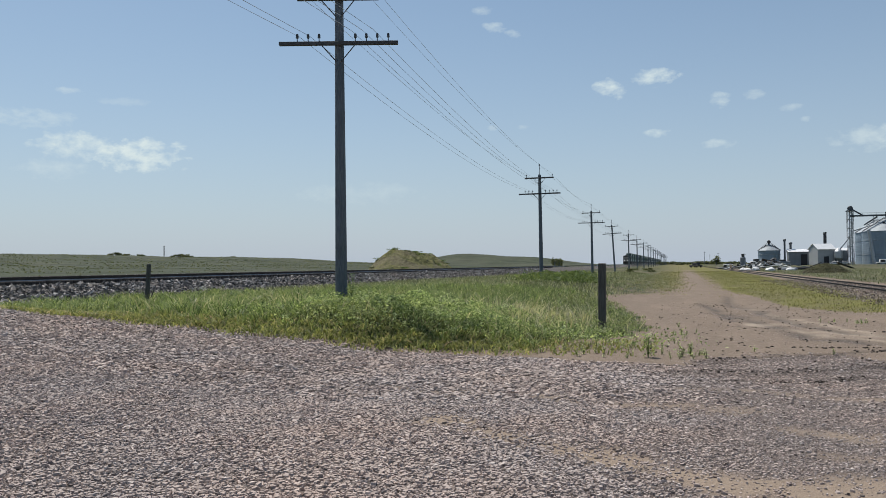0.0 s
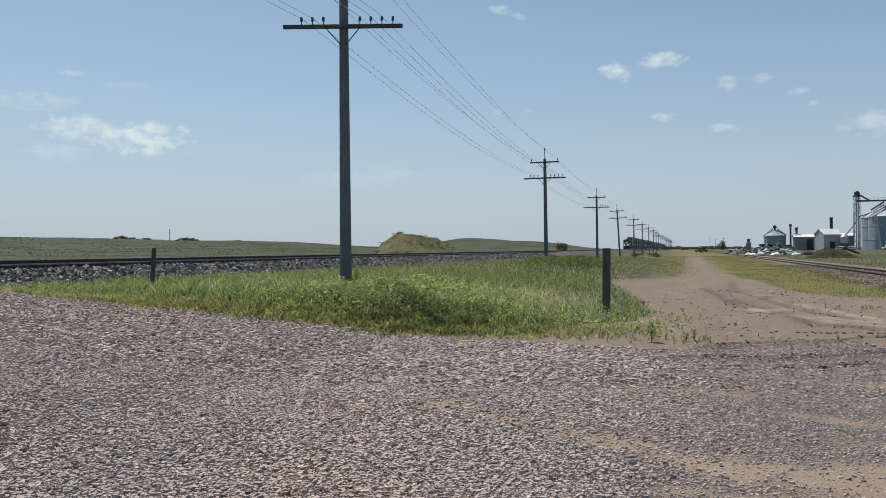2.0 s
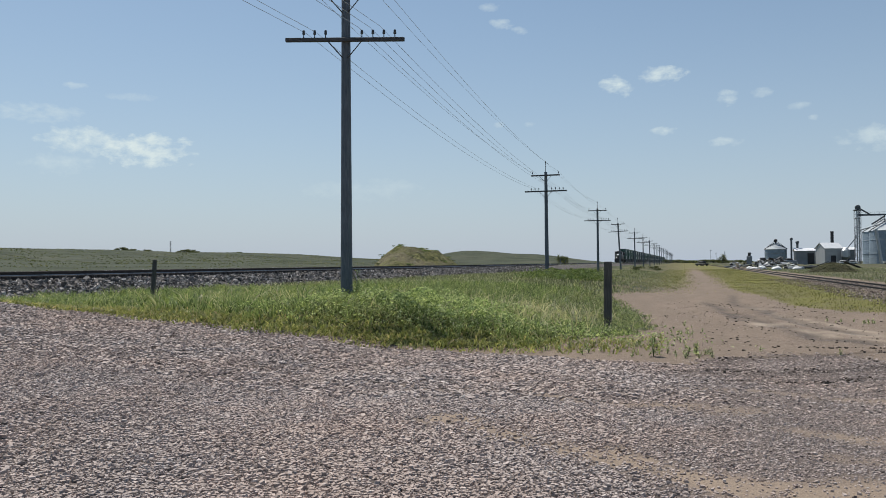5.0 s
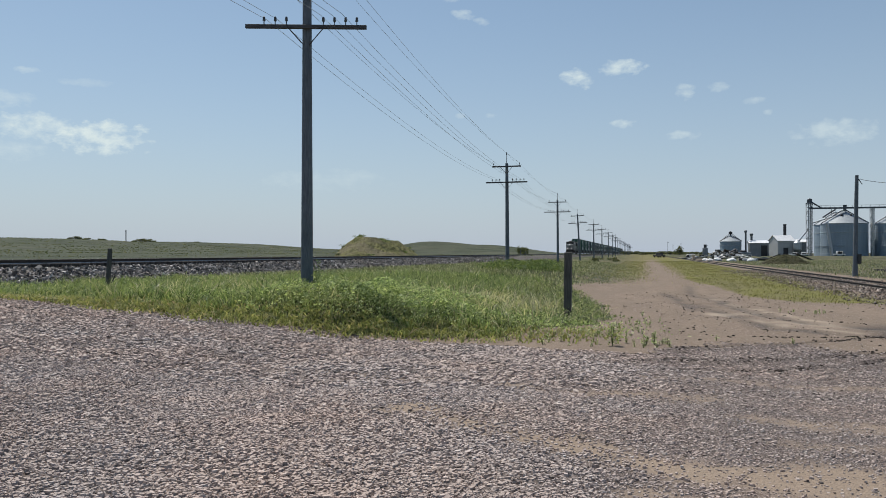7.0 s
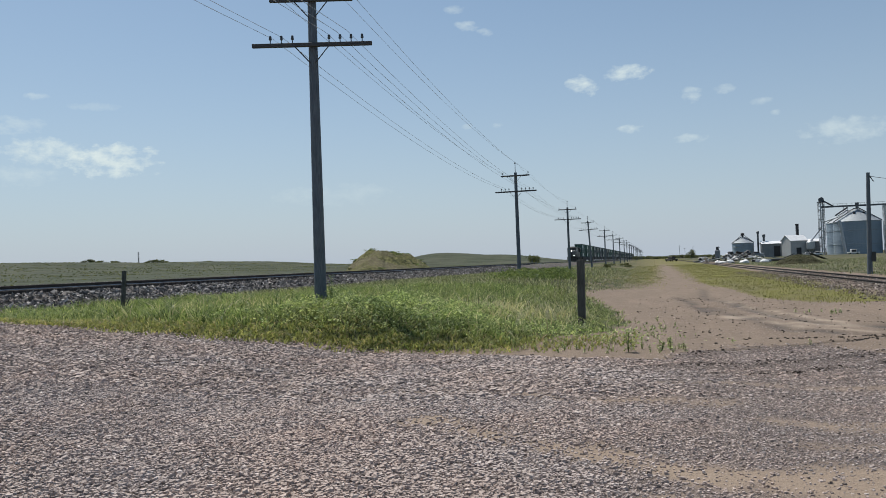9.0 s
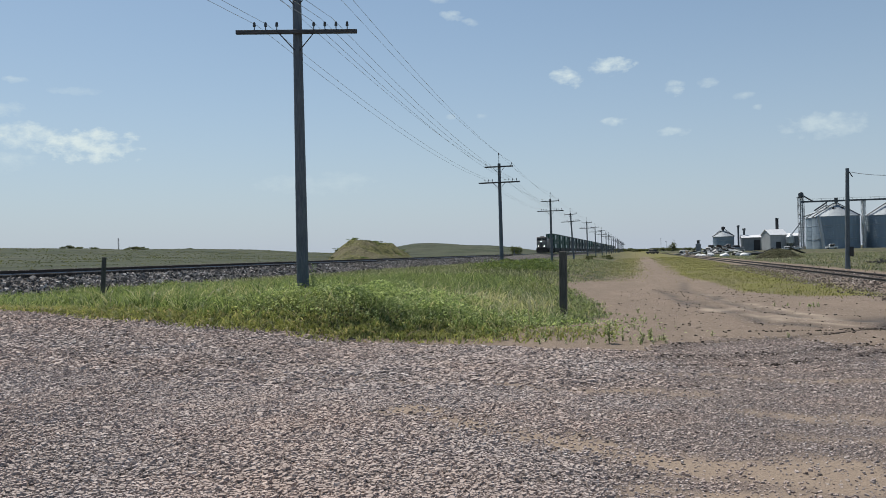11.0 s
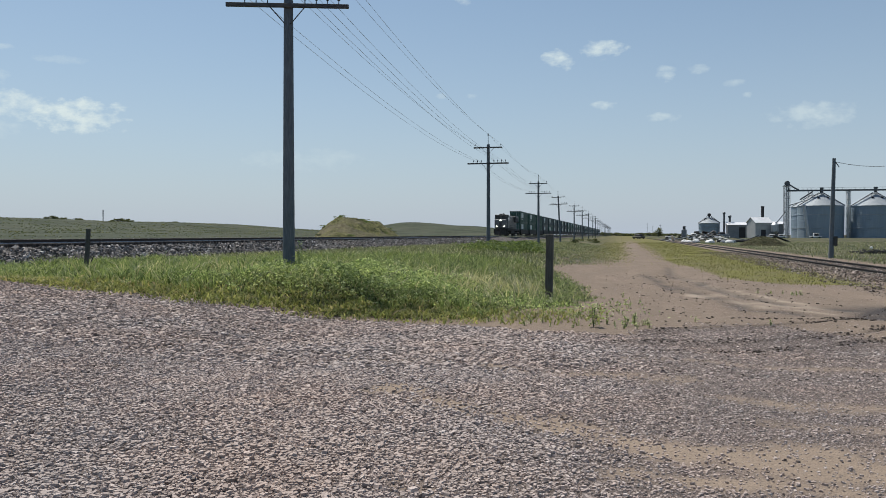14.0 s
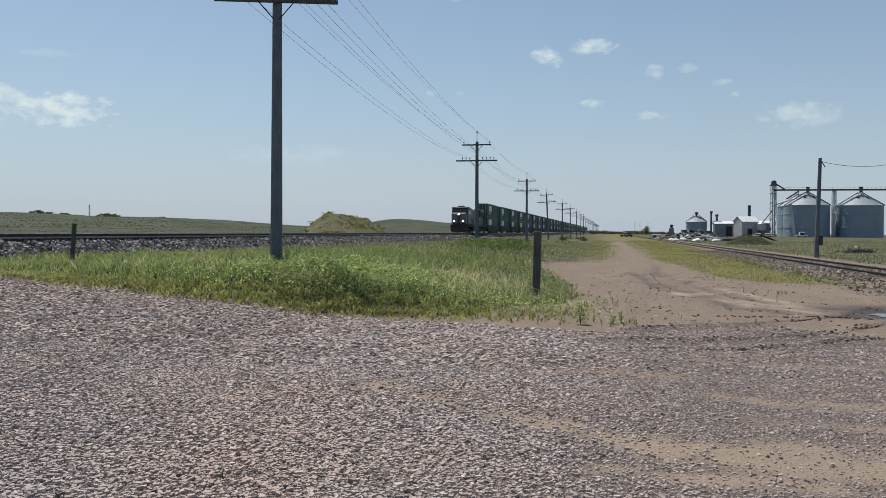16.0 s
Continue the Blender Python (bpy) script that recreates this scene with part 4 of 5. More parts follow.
# ---- mounds ----
def mound(name, x, y, rx, ry, h, rz, material, label, seed, flat=0.6, n=110, tilt=0.0):
    rng = random.Random(seed)
    bm = bmesh.new()
    rings = 26
    prev = None
    off = Vector((seed * 3.7, seed * 1.3, 0))
    for i in range(rings + 1):
        t = i / rings
        row = []
        for k in range(n):
            a = k * math.tau / n
            w = 1 + 0.10 * noise.noise(Vector((math.cos(a) * 1.5, math.sin(a) * 1.5, 0)) + off)
            px, py = rx * w * (1 - t) * math.cos(a), ry * w * (1 - t) * math.sin(a)
            q = min(1.0, t / flat)
            pz = h * q * (1.15 - 0.15 * q) * (1 + tilt * math.cos(a) * (1 - t))
            pz += 0.16 * h * noise.noise(Vector((px, py, 0)) * (2.6 / min(rx, ry)) + off) * min(1, t * 4)
            pz += 0.10 * h * noise.noise(Vector((px, py, 0)) * (9 / min(rx, ry)) + off) * min(1, t * 4)
            row.append(bm.verts.new((px, py, pz - (0.25 if i == 0 else 0))))
        if prev:
            for k in range(n):
                bm.faces.new((prev[k], prev[(k + 1) % n], row[(k + 1) % n], row[k]))
        prev = row
    bm.faces.new(prev)
    ob = part(name, bm, material, smooth=False)
    ob.matrix_basis = pose(x, y, zg(x, y) - 0.1, 0, 0, rz)
    return tagged(ob, label, "mound")


def mound_material(name, a, b, c):
    m = Mat(name, 0.95)
    k = m.mix(m.ramp(m.noise(0.5, 6, 0.75), [(0.38, (0, 0, 0)), (0.58, (1, 1, 1))]), a, b)
    k = m.mix(m.ramp(m.noise(0.16, 4), [(0.45, (0, 0, 0)), (0.6, (1, 1, 1))]), k, c)
    k = m.mix(0.4, k, m.mix(m.ramp(m.noise(1.6, 4), [(0.35, (0, 0, 0)), (0.65, (1, 1, 1))]), (0.025, 0.03, 0.014), b))
    m.bump(m.noise(0.8, 6, 0.7), 1.0, 1.6)
    return m.done(k)


HILL = mound("earth_mound", -76.0, 229, 12, 34, 5.3, 8, mound_material("overgrown_mound", (0.045, 0.055, 0.03), (0.26, 0.25, 0.10), (0.27, 0.235, 0.16)), "overgrown earth stockpile with yellow-green flanks", 3, 0.5, tilt=-0.4)
def mound_scrub(hill, n, seed):
    """Dark brush on a mound's crest and western flank."""
    rng = random.Random(seed)
    spots = [v.co for v in hill.data.vertices if v.co.z > 0.5]
    xs = [p.x for p in spots]
    lo, hi = min(xs), max(xs)
    for _ in range(n):
        p = rng.choice(spots)
        if rng.random() < 0.25 + 0.75 * (1 - (p.x - lo) / (hi - lo)) ** 2:
            w = rng.uniform(0.6, 1.7)
            shared("scrub", leaf_cloud("scrub", 110, w, w, w * 0.5, rng.randrange(999), M_LEAF_DARK if rng.random() < 0.5 else M_SCRUB, 0.17), hill, Matrix.Translation(p - Vector((0, 0, 0.25))))


mound("mound", 20.0, 124, 3.7, 2.8, 1.35, 0, mound_material("weedy_dirt", (0.055, 0.058, 0.032), (0.125, 0.12, 0.065), (0.09, 0.08, 0.058)), "low weedy dirt heap beyond the siding", 7, 0.75)


# ---- grain elevator ----
def bin_steel():
    m = Mat("corrugated_bin_steel", 0.6, 0.2).local()
    n = m.node("ShaderNodeTexWave", Scale=1.6, Distortion=0.0)
    n.bands_direction = "Z"
    m.link(m.co, n.inputs["Vector"])
    st = m.noise(1.2, 4, 0.6, m.stretch(3, 3, 0.15))
    c = m.mix(st, (0.20, 0.265, 0.325), (0.31, 0.385, 0.45))
    c = m.mix(m.math("MULTIPLY", n.outputs["Fac"], 0.15), c, (0.2, 0.23, 0.26))
    m.bump(n.outputs["Fac"], 0.5, 0.08)
    return m.done(c)


M_BIN = bin_steel()
M_BINROOF = mottled("bin_roof_steel", (0.24, 0.27, 0.295), (0.33, 0.365, 0.39), scale=0.6, rough=0.6, metal=0.15, grain=6)
M_SHED = mottled("pale_shed_wall", (0.34, 0.355, 0.36), (0.45, 0.46, 0.46), scale=0.5, grain=5)
M_SHEDGREY = mottled("grey_shed_wall", (0.16, 0.18, 0.20), (0.26, 0.28, 0.30), scale=0.5, grain=5)
M_ROOF = mottled("white_metal_roof", (0.66, 0.68, 0.70), (0.80, 0.81, 0.82), scale=0.5, rough=0.5, grain=6)
M_TRUSS = mottled("catwalk_steel", (0.06, 0.07, 0.08), (0.12, 0.135, 0.15), rough=0.55, metal=0.4)
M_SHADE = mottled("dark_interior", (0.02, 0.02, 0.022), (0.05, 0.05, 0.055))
M_WHITE = mottled("weathered_white_paint", (0.62, 0.62, 0.60), (0.80, 0.80, 0.78))


def grain_bin(name, x, y, r, eave, peak, label, hatches=True):
    thing = empty(name, pose(x, y, zg(x, y) - 0.1), label, "grain bin", "grain bins at the elevator")
    rings = [(r, 0.0)]
    k = int(eave / 1.3)
    for i in range(1, k + 1):
        z = eave * i / k
        rings += [(r, z - 0.12), (r + 0.025, z - 0.08), (r + 0.025, z - 0.02), (r, z)]
    part("wall", lathe(bmesh.new(), rings, 64), M_BIN, thing, smooth=False)
    part("roof", lathe(bmesh.new(), [(r + 0.25, eave - 0.05), (r + 0.25, eave + 0.08), (0.9, peak - 0.4), (0.9, peak), (0.15, peak + 0.25)], 48), M_BINROOF, thing, "bright galvanised conical roof")
    for zr in (eave * 0.72, eave * 0.3):
        part("wind_ring", lathe(bmesh.new(), [(r + 0.02, zr), (r + 0.16, zr + 0.05), (r + 0.16, zr + 0.16), (r + 0.02, zr + 0.2)], 64), M_BINROOF, thing, "pale stiffening ring")
    slope = math.atan2(peak - 0.4 - eave, r - 0.9)
    bm = bmesh.new()
    for i in range(24):
        a = i * math.tau / 24
        c, s = math.cos(a), math.sin(a)
        tube(bm, (c * (r + 0.2), s * (r + 0.2), eave + 0.08), (c * 0.95, s * 0.95, peak - 0.36), 0.035, n=5)
    part("roof_ribs", bm, M_BINROOF, thing)
    # Added dark bars draw the roof's outline along its two side edges.
    for a in (-172, -20):
        c, s = math.cos(radians(a)), math.sin(radians(a))
        part("roof_outline_bar", tube(bmesh.new(), (c * (r + 0.3), s * (r + 0.3), eave + 0.25), (c * 0.9, s * 0.9, peak + 0.1), 0.22, n=6), M_TRUSS, thing, "dark bar added along the roof edge")
    if hatches:
        for a in (-115, -62):
            d = r * 0.45
            zz = eave + (r - d) * math.tan(slope) + 0.1
            bm = bmesh.new()
            lathe(bm, [(0.5, -0.2), (0.5, 0.5), (0.62, 0.5), (0.62, 0.62), (0.1, 0.75)], 12, (math.cos(radians(a)) * d, math.sin(radians(a)) * d, zz))
            part("roof_vent", bm, M_SHADE, thing, "dark roof vent")
    return thing


def lattice(bm, x, y, w, z0, z1, step, r=0.09):
    for sx in (-1, 1):
        for sy in (-1, 1):
            tube(bm, (x + sx * w / 2, y + sy * w / 2, z0), (x + sx * w / 2, y + sy * w / 2, z1), r, n=6)
    z, flip = z0, 1
    while z < z1 - 0.3:
        zt = min(z + step, z1)
        for s in (-1, 1):
            tube(bm, (x - flip * w / 2, y + s * w / 2, z), (x + flip * w / 2, y + s * w / 2, zt), r * 0.7, n=5)
            tube(bm, (x + s * w / 2, y - flip * w / 2, z), (x + s * w / 2, y + flip * w / 2, zt), r * 0.7, n=5)
            tube(bm, (x - w / 2, y + s * w / 2, zt), (x + w / 2, y + s * w / 2, zt), r * 0.7, n=5)
        z, flip = zt, -flip
    return bm


def build_elevator():
    grain_bin("grain_bin", 96.8, 432, 10.7, 15.9, 22.6, "large corrugated galvanised steel grain bin with conical roof")
    grain_bin("grain_bin", 98.4, 456, 10.7, 16.2, 22.8, "large galvanised grain bin standing behind another bin", False)
    grain_bin("grain_bin", 121.3, 432, 10.7, 15.8, 22.4, "large corrugated galvanised steel grain bin with conical roof")
    leg = empty("elevator_leg", pose(80.6, 430, zg(80.6, 430) - 0.1), "tall lattice grain elevator leg with a dark head", "grain elevator")
    part("tower", lattice(bmesh.new(), 0, 0, 2.6, 0, 26.6, 2.2), M_TRUSS, leg)
    part("leg_casing", box(bmesh.new(), -0.55, 0.0, -0.4, 0.4, 0, 26.5, 0.03), M_STEEL, leg)
    part("leg_casing", box(bmesh.new(), 0.35, 0.85, -0.4, 0.4, 0, 26.5, 0.03), M_STEEL, leg)
    bm = lathe(bmesh.new(), [(1.1, -0.7), (1.25, -0.5), (1.25, 0.5), (1.1, 0.7)], 16)
    bmesh.ops.transform(bm, matrix=pose(0.1, 0, 27.4, 90, 0, 0), verts=bm.verts[:])
    part("head", bm, M_TRUSS, leg)
    part("head_platform", box(bmesh.new(), -1.8, 1.8, -1.6, 1.6, 25.9, 26.1, 0.03), M_TRUSS, leg)
    part("spout", tube(bmesh.new(), (0.9, 0, 26.9), (5.5, 0, 23.9), 0.35, n=10), M_TRUSS, leg)
    part("spout", tube(bmesh.new(), (-0.3, 0, 13.5), (-7.5, 0.5, 4.0), 0.3, n=10), M_STEEL, leg)
    gantry = empty("conveyor_gantry", pose(0, 430, 0), "overhead grain conveyor gantry running along the bin peaks", "conveyor")
    part("conveyor", box(bmesh.new(), 80.6, 140, -0.55, 0.55, 23.2, 24.0, 0.04), M_TRUSS, gantry)
    bm = bmesh.new()
    for i in range(30):
        px = 82 + i * 2.0
        tube(bm, (px, -0.8, 23.2), (px, -0.8, 24.9), 0.05, n=5)
    tube(bm, (81, -0.8, 24.9), (140, -0.8, 24.9), 0.05, n=5)
    part("handrail", bm, M_TRUSS, gantry)
    for px in (96.8, 121.3):
        part("discharge_hopper", tube(bmesh.new(), (px, 0.2, 22.4), (px, 0.2, 25.1), 0.7, 0.9, 10), M_TRUSS, gantry)
    for px in (91.0, 92.6):
        part("hanger", tube(bmesh.new(), (px, 1.0, 17.5), (px, 1.0, 23.2), 0.12, n=6), M_TRUSS, gantry)
    part("spout", tube(bmesh.new(), (92.5, 0.5, 22.9), (88.5, 8, 19.5), 0.4, n=10), M_TRUSS, gantry)
    part("spout", tube(bmesh.new(), (91.5, 0.5, 19.5), (83.4, 9, 16.6), 0.35, n=10), M_STEEL, gantry)
    tower = empty("support_tower", pose(109.0, 430, zg(109, 430) - 0.1), "pale steel lattice support tower between two bins", "tower")
    part("frame", lattice(bmesh.new(), 0, 0, 1.7, 0, 23.2, 1.9, 0.10), M_STEEL, tower)
    part("casing", box(bmesh.new(), -0.45, 0.45, -0.3, 0.3, 0, 23.0, 0.03), M_WHITE, tower)
    stairs = empty("stair_tube", pose(87.3, 420.8, zg(87.3, 420.8) - 0.1), "pale enclosed ladder tube against a grain bin", "ladder")
    part("casing", tube(bmesh.new(), (1.6, 0, 0), (-0.5, 0.3, 16.3), 0.75, n=10), M_STEEL, stairs)

    def shed(name, x, y, rz, lx, ly, eave, ridge, wall_m, roof_m, label, doors=()):
        thing = empty(name, pose(x, y, zg(x, y) - 0.1, 0, 0, rz), label, "farm building")
        bm = bmesh.new()
        for sx in (0, lx):
            vs = [bm.verts.new((sx, 0, 0)), bm.verts.new((sx, ly, 0)), bm.verts.new((sx, ly, eave)), bm.verts.new((sx, ly / 2, ridge)), bm.verts.new((sx, 0, eave))]
            bm.faces.new(vs)
        bm.verts.ensure_lookup_table()
        v = bm.verts[:]
        for i, j in ((0, 1), (1, 2), (4, 0), (2, 3), (3, 4)):
            bm.faces.new((v[i], v[j], v[5 + j], v[5 + i]))
        bmesh.ops.recalc_face_normals(bm, faces=bm.faces[:])
        part("wall", bm, wall_m, thing)
        s = math.hypot(ly / 2, ridge - eave)
        a = math.degrees(math.atan2(ridge - eave, ly / 2))
        part("roof", box(bmesh.new(), -0.4, lx + 0.4, -0.5, s, 0.02, 0.16, 0.02, m=pose(0, 0, eave, a, 0, 0)), roof_m, thing)
        part("roof", box(bmesh.new(), -0.4, lx + 0.4, -s - 0.01, 0.5, 0.02, 0.16, 0.02, m=pose(0, ly, eave, -a, 0, 0)), roof_m, thing)
        # Dark panel over the wall stands in for shade inside the doorway.
        for x0, x1, h in doors:
            part("doorway_shade", box(bmesh.new(), x0, x1, -0.08, 0.02, 0, h, 0.02), M_SHADE, thing, "dark panel as shade inside an open doorway")
        return thing

    shed("metal_shed", 65.3, 426, 22, 9.0, 8.2, 7.8, 10.4, M_SHED, M_ROOF, "pale metal shed with a white gable roof", ((3.0, 5.6, 4.2),))
    shed("grain_shed", 53.3, 436, 0, 9.4, 7.0, 6.8, 8.0, M_SHEDGREY, M_ROOF, "low grey metal shed with a pale roof", ((5.6, 8.6, 5.5),))
    shed("grain_shed", 74.6, 440, 0, 6.5, 6.0, 7.2, 8.4, M_SHEDGREY, M_ROOF, "grey metal shed beside the elevator leg", ((1.0, 2.6, 3.0),))
    old = grain_bin("grain_bin", 44.8, 442, 5.3, 7.6, 10.6, "small old grey grain bin with a capped white roof", False)
    part("cap", lathe(bmesh.new(), [(0.5, 10.4), (0.5, 11.6), (0.9, 11.7), (0.9, 12.6), (0.2, 13.0)], 12), M_SHADE, old, "dark ventilator cap")
    for s in (-1, 1):
        part("guy_spout", tube(bmesh.new(), (0, 0, 12.2), (s * 5.3, -0.5, 8.0), 0.12, n=6), M_TRUSS, old)
    for px, h, r in ((52.0, 12.3, 0.42), (54.8, 10.6, 0.5)):
        st = empty("bucket_elevator", pose(px, 440, -0.1), "slender dark grain leg rising over sheds", "grain elevator")
        part("casing", box(bmesh.new(), -r, r, -r, r, 0, h, 0.04), M_TRUSS, st)
        part("head", lathe(bmesh.new(), [(r * 1.3, h - 0.1), (r * 1.7, h + 0.3), (r * 1.7, h + 0.9), (r, h + 1.2)], 10), M_TRUSS, st)
    stack = empty("smoke_stack", pose(71.0, 441, -0.1), "dark round smoke stack behind the shed", "chimney")
    part("stack", lathe(bmesh.new(), [(0.75, 0), (0.75, 15.9), (0.85, 15.9), (0.85, 16.4), (0.5, 16.4)], 14), M_SHADE, stack)
    tank = empty("hopper_tank", pose(74.6, 427, -0.1), "small grey hopper bottom tank on legs", "tank")
    part("shell", lathe(bmesh.new(), [(0.4, 1.6), (2.0, 3.4), (2.0, 6.6), (0.5, 8.0)], 20), M_STEEL, tank)
    for a in range(4):
        c, s = 1.9 * math.cos(a * math.pi / 2 + 0.7), 1.9 * math.sin(a * math.pi / 2 + 0.7)
        part("leg", tube(bmesh.new(), (c, s, 0), (c, s, 4.0), 0.12, n=6), M_TRUSS, tank)


build_elevator()


def vehicle(name, x, y, rz, body_m, label, L=4.9, W=1.9, H=1.75):
    thing = empty(name, pose(x, y, zg(x, y), 0, 0, rz), label, "car")
    bm = box(bmesh.new(), -W / 2, W / 2, 0, L, 0.4, 1.0, 0.12)
    part("body", bm, body_m, thing)
    bm = box(bmesh.new(), -W * 0.44, W * 0.44, L * 0.22, L * 0.72, 1.0, H, 0.18)
    part("cabin", bm, body_m, thing)
    part("windscreen", box(bmesh.new(), -W * 0.38, W * 0.38, L * 0.21, L * 0.225, 1.08, H - 0.12, 0.01), M_SHADE, thing, "dark glass")
    for s in (-1, 1):
        part("side_window", box(bmesh.new(), s * W * 0.44 - 0.012, s * W * 0.44 + 0.012, L * 0.28, L * 0.66, 1.08, H - 0.14), M_SHADE, thing, "dark glass")
        for fy in (0.18, 0.8):
            bm = lathe(bmesh.new(), [(0.34, -0.11), (0.36, -0.08), (0.36, 0.08), (0.34, 0.11)], 16)
            bmesh.ops.transform(bm, matrix=pose(s * (W / 2 - 0.1), L * fy, 0.35, 0, 90, 0), verts=bm.verts[:])
            part("wheel", bm, M_SHADE, thing, "black tyre")
    return thing


vehicle("pickup_truck", 7.6, 300, 40, M_DARK, "dark vehicle parked far along the dirt track")
vehicle("van", 93.5, 415, 90, M_WHITE, "white van parked in front of a grain bin", 5.2, 2.0, 2.3)
vehicle("car", 73.0, 412, 70, M_WHITE, "white car parked by the sheds")
vehicle("car", 33.5, 300, 75, M_WHITE, "white car parked among farm scrap")
vehicle("van", 38.5, 310, 95, M_WHITE, "white van parked among farm scrap", 5.2, 2.0, 2.2)
vehicle("car", 28.0, 305, 110, M_SHEDGREY, "grey car parked among farm scrap")
vehicle("car", 77.5, 414, 80, M_WHITE, "white car parked by the sheds")


mound_scrub(HILL, 130, 5)


# ---- scrap and debris past the siding ----
def build_scrap():
    rng = random.Random(4)
    for k in range(12):
        x, y = 12.6 + rng.uniform(0, 9), 163 + rng.uniform(0, 26)
        bm = bmesh.new()
        bmesh.ops.create_icosphere(bm, subdivisions=2, radius=1.0)
        for v in bm.verts:
            v.co *= 1 + 0.25 * noise.noise(v.co * 1.3 + Vector((k, 0, 0)))
        bmesh.ops.scale(bm, vec=(rng.uniform(0.5, 1.3), rng.uniform(0.4, 0.9), rng.uniform(0.25, 0.6)), verts=bm.verts[:])
        ob = part("rubble_block", bm, M_WHITE if k % 3 else M_SHEDGREY, smooth=False)
        ob.matrix_basis = pose(x, y, zg(x, y) + 0.15, 0, 0, rng.uniform(0, 180))
        tagged(ob, "pale lump of broken concrete rubble beside the siding", "rubble", "rubble beside the siding")
    for k in range(16):
        x, y = 17 + rng.uniform(-6, 20), 200 + rng.uniform(-10, 60)
        ob = part("scrap_board", box(bmesh.new(), -rng.uniform(1, 2.6), rng.uniform(1, 2.6), -0.3, 0.3, -0.08, 0.08, 0.01), (M_WHITE, M_SHEDGREY, M_DARK)[k % 3])
        ob.matrix_basis = pose(x, y, zg(x, y) + rng.uniform(0.2, 0.7), rng.uniform(-20, 20), rng.uniform(-25, 25), rng.uniform(0, 180))
        tagged(ob, "loose board on a heap of scrap", "scrap", "scrap past the siding")
    for k in range(46):
        x, y = 22.5 + rng.gauss(0, 3.0), 226 + rng.gauss(0, 2.5)
        h = 2.2 * math.exp(-((x - 22.5) / 3.6) ** 2) * rng.uniform(0.1, 1.0)
        a, b = rng.uniform(0.5, 1.8), rng.uniform(0.15, 0.6)
        ob = part("scrap_board", box(bmesh.new(), -a, a, -b, b, -0.07, 0.07, 0.01), (M_WHITE, M_SHEDGREY, M_DARK, M_TIE)[k % 4])
        ob.matrix_basis = pose(x, y, zg(x, y) + 0.1 + h, rng.uniform(-40, 40), rng.uniform(-30, 30), rng.uniform(0, 180))
        tagged(ob, "loose board on a heap of scrap", "scrap", "scrap past the siding")
    for k, (px, py, h, w) in enumerate(((19.5, 268, 4.4, 1.3), (24.5, 280, 2.8, 3.4), (29, 270, 2.2, 2.6), (33, 285, 2.5, 4.5), (15.5, 275, 1.6, 2.8), (22, 262, 1.9, 2.2))):
        mach = empty("farm_machine", pose(px, py, -0.05, 0, 0, rng.uniform(-30, 30)), "old grey farm machine standing among scrap", "machine", "machines past the siding")
        part("body", box(bmesh.new(), -w / 2, w / 2, -0.9, 0.9, 0.5, h * 0.75, 0.15), (M_SHEDGREY, M_WHITE, M_DARK)[k % 3], mach)
        part("top", box(bmesh.new(), -w / 4, w / 5, -0.6, 0.6, h * 0.75, h, 0.12), M_DARK, mach)
        for s in (-1, 1):
            bm = lathe(bmesh.new(), [(0.5, -0.15), (0.55, -0.1), (0.55, 0.1), (0.5, 0.15)], 14)
            bmesh.ops.transform(bm, matrix=pose(s * w * 0.35, -0.95, 0.5, 90, 0, 0), verts=bm.verts[:])
            part("wheel", bm, M_SHADE, mach)
    pile = empty("brush_pile", pose(20.6, 73.5, zg(20.6, 73.5)), "dark heap of branches and scrap in the grass", "brush pile")
    bm = bmesh.new()
    for k in range(130):
        a = Vector((rng.gauss(0, 0.6), rng.uniform(-0.6, 0.6), rng.uniform(0, 0.2)))
        b = a + Vector((rng.uniform(-0.5, 0.5), rng.uniform(-0.3, 0.3), rng.uniform(-0.08, 0.3)))
        tube(bm, a, b, 0.05, 0.02, 5)
    part("branches", bm, M_SHADE, pile)
    bm = bmesh.new()
    bmesh.ops.create_icosphere(bm, subdivisions=2, radius=0.13, matrix=pose(-0.3, -0.4, 0.5))
    part("white_bag", bm, M_WHITE, pile, "white plastic bag")
    log = part("dark_pipe", tube(bmesh.new(), (-3.2, 0, 0.28), (3.2, 0.6, 0.28), 0.28, n=14), M_DARK)
    log.matrix_basis = pose(22.5, 175, zg(22.5, 175))
    tagged(log, "dark length of pipe lying in the grass", "pipe")
    for k, (x, y) in enumerate(((-5.9, 112), (-4.2, 128))):
        ob = new("shrub", leaf_cloud("shrub", 420, 1.1, 0.6, 0.75, 40 + k, M_SCRUB, 0.10))
        ob.matrix_basis = pose(x, y, zg(x, y) - 0.1)
        tagged(ob, "low dark shrub in the verge grass", "shrub")


build_scrap()


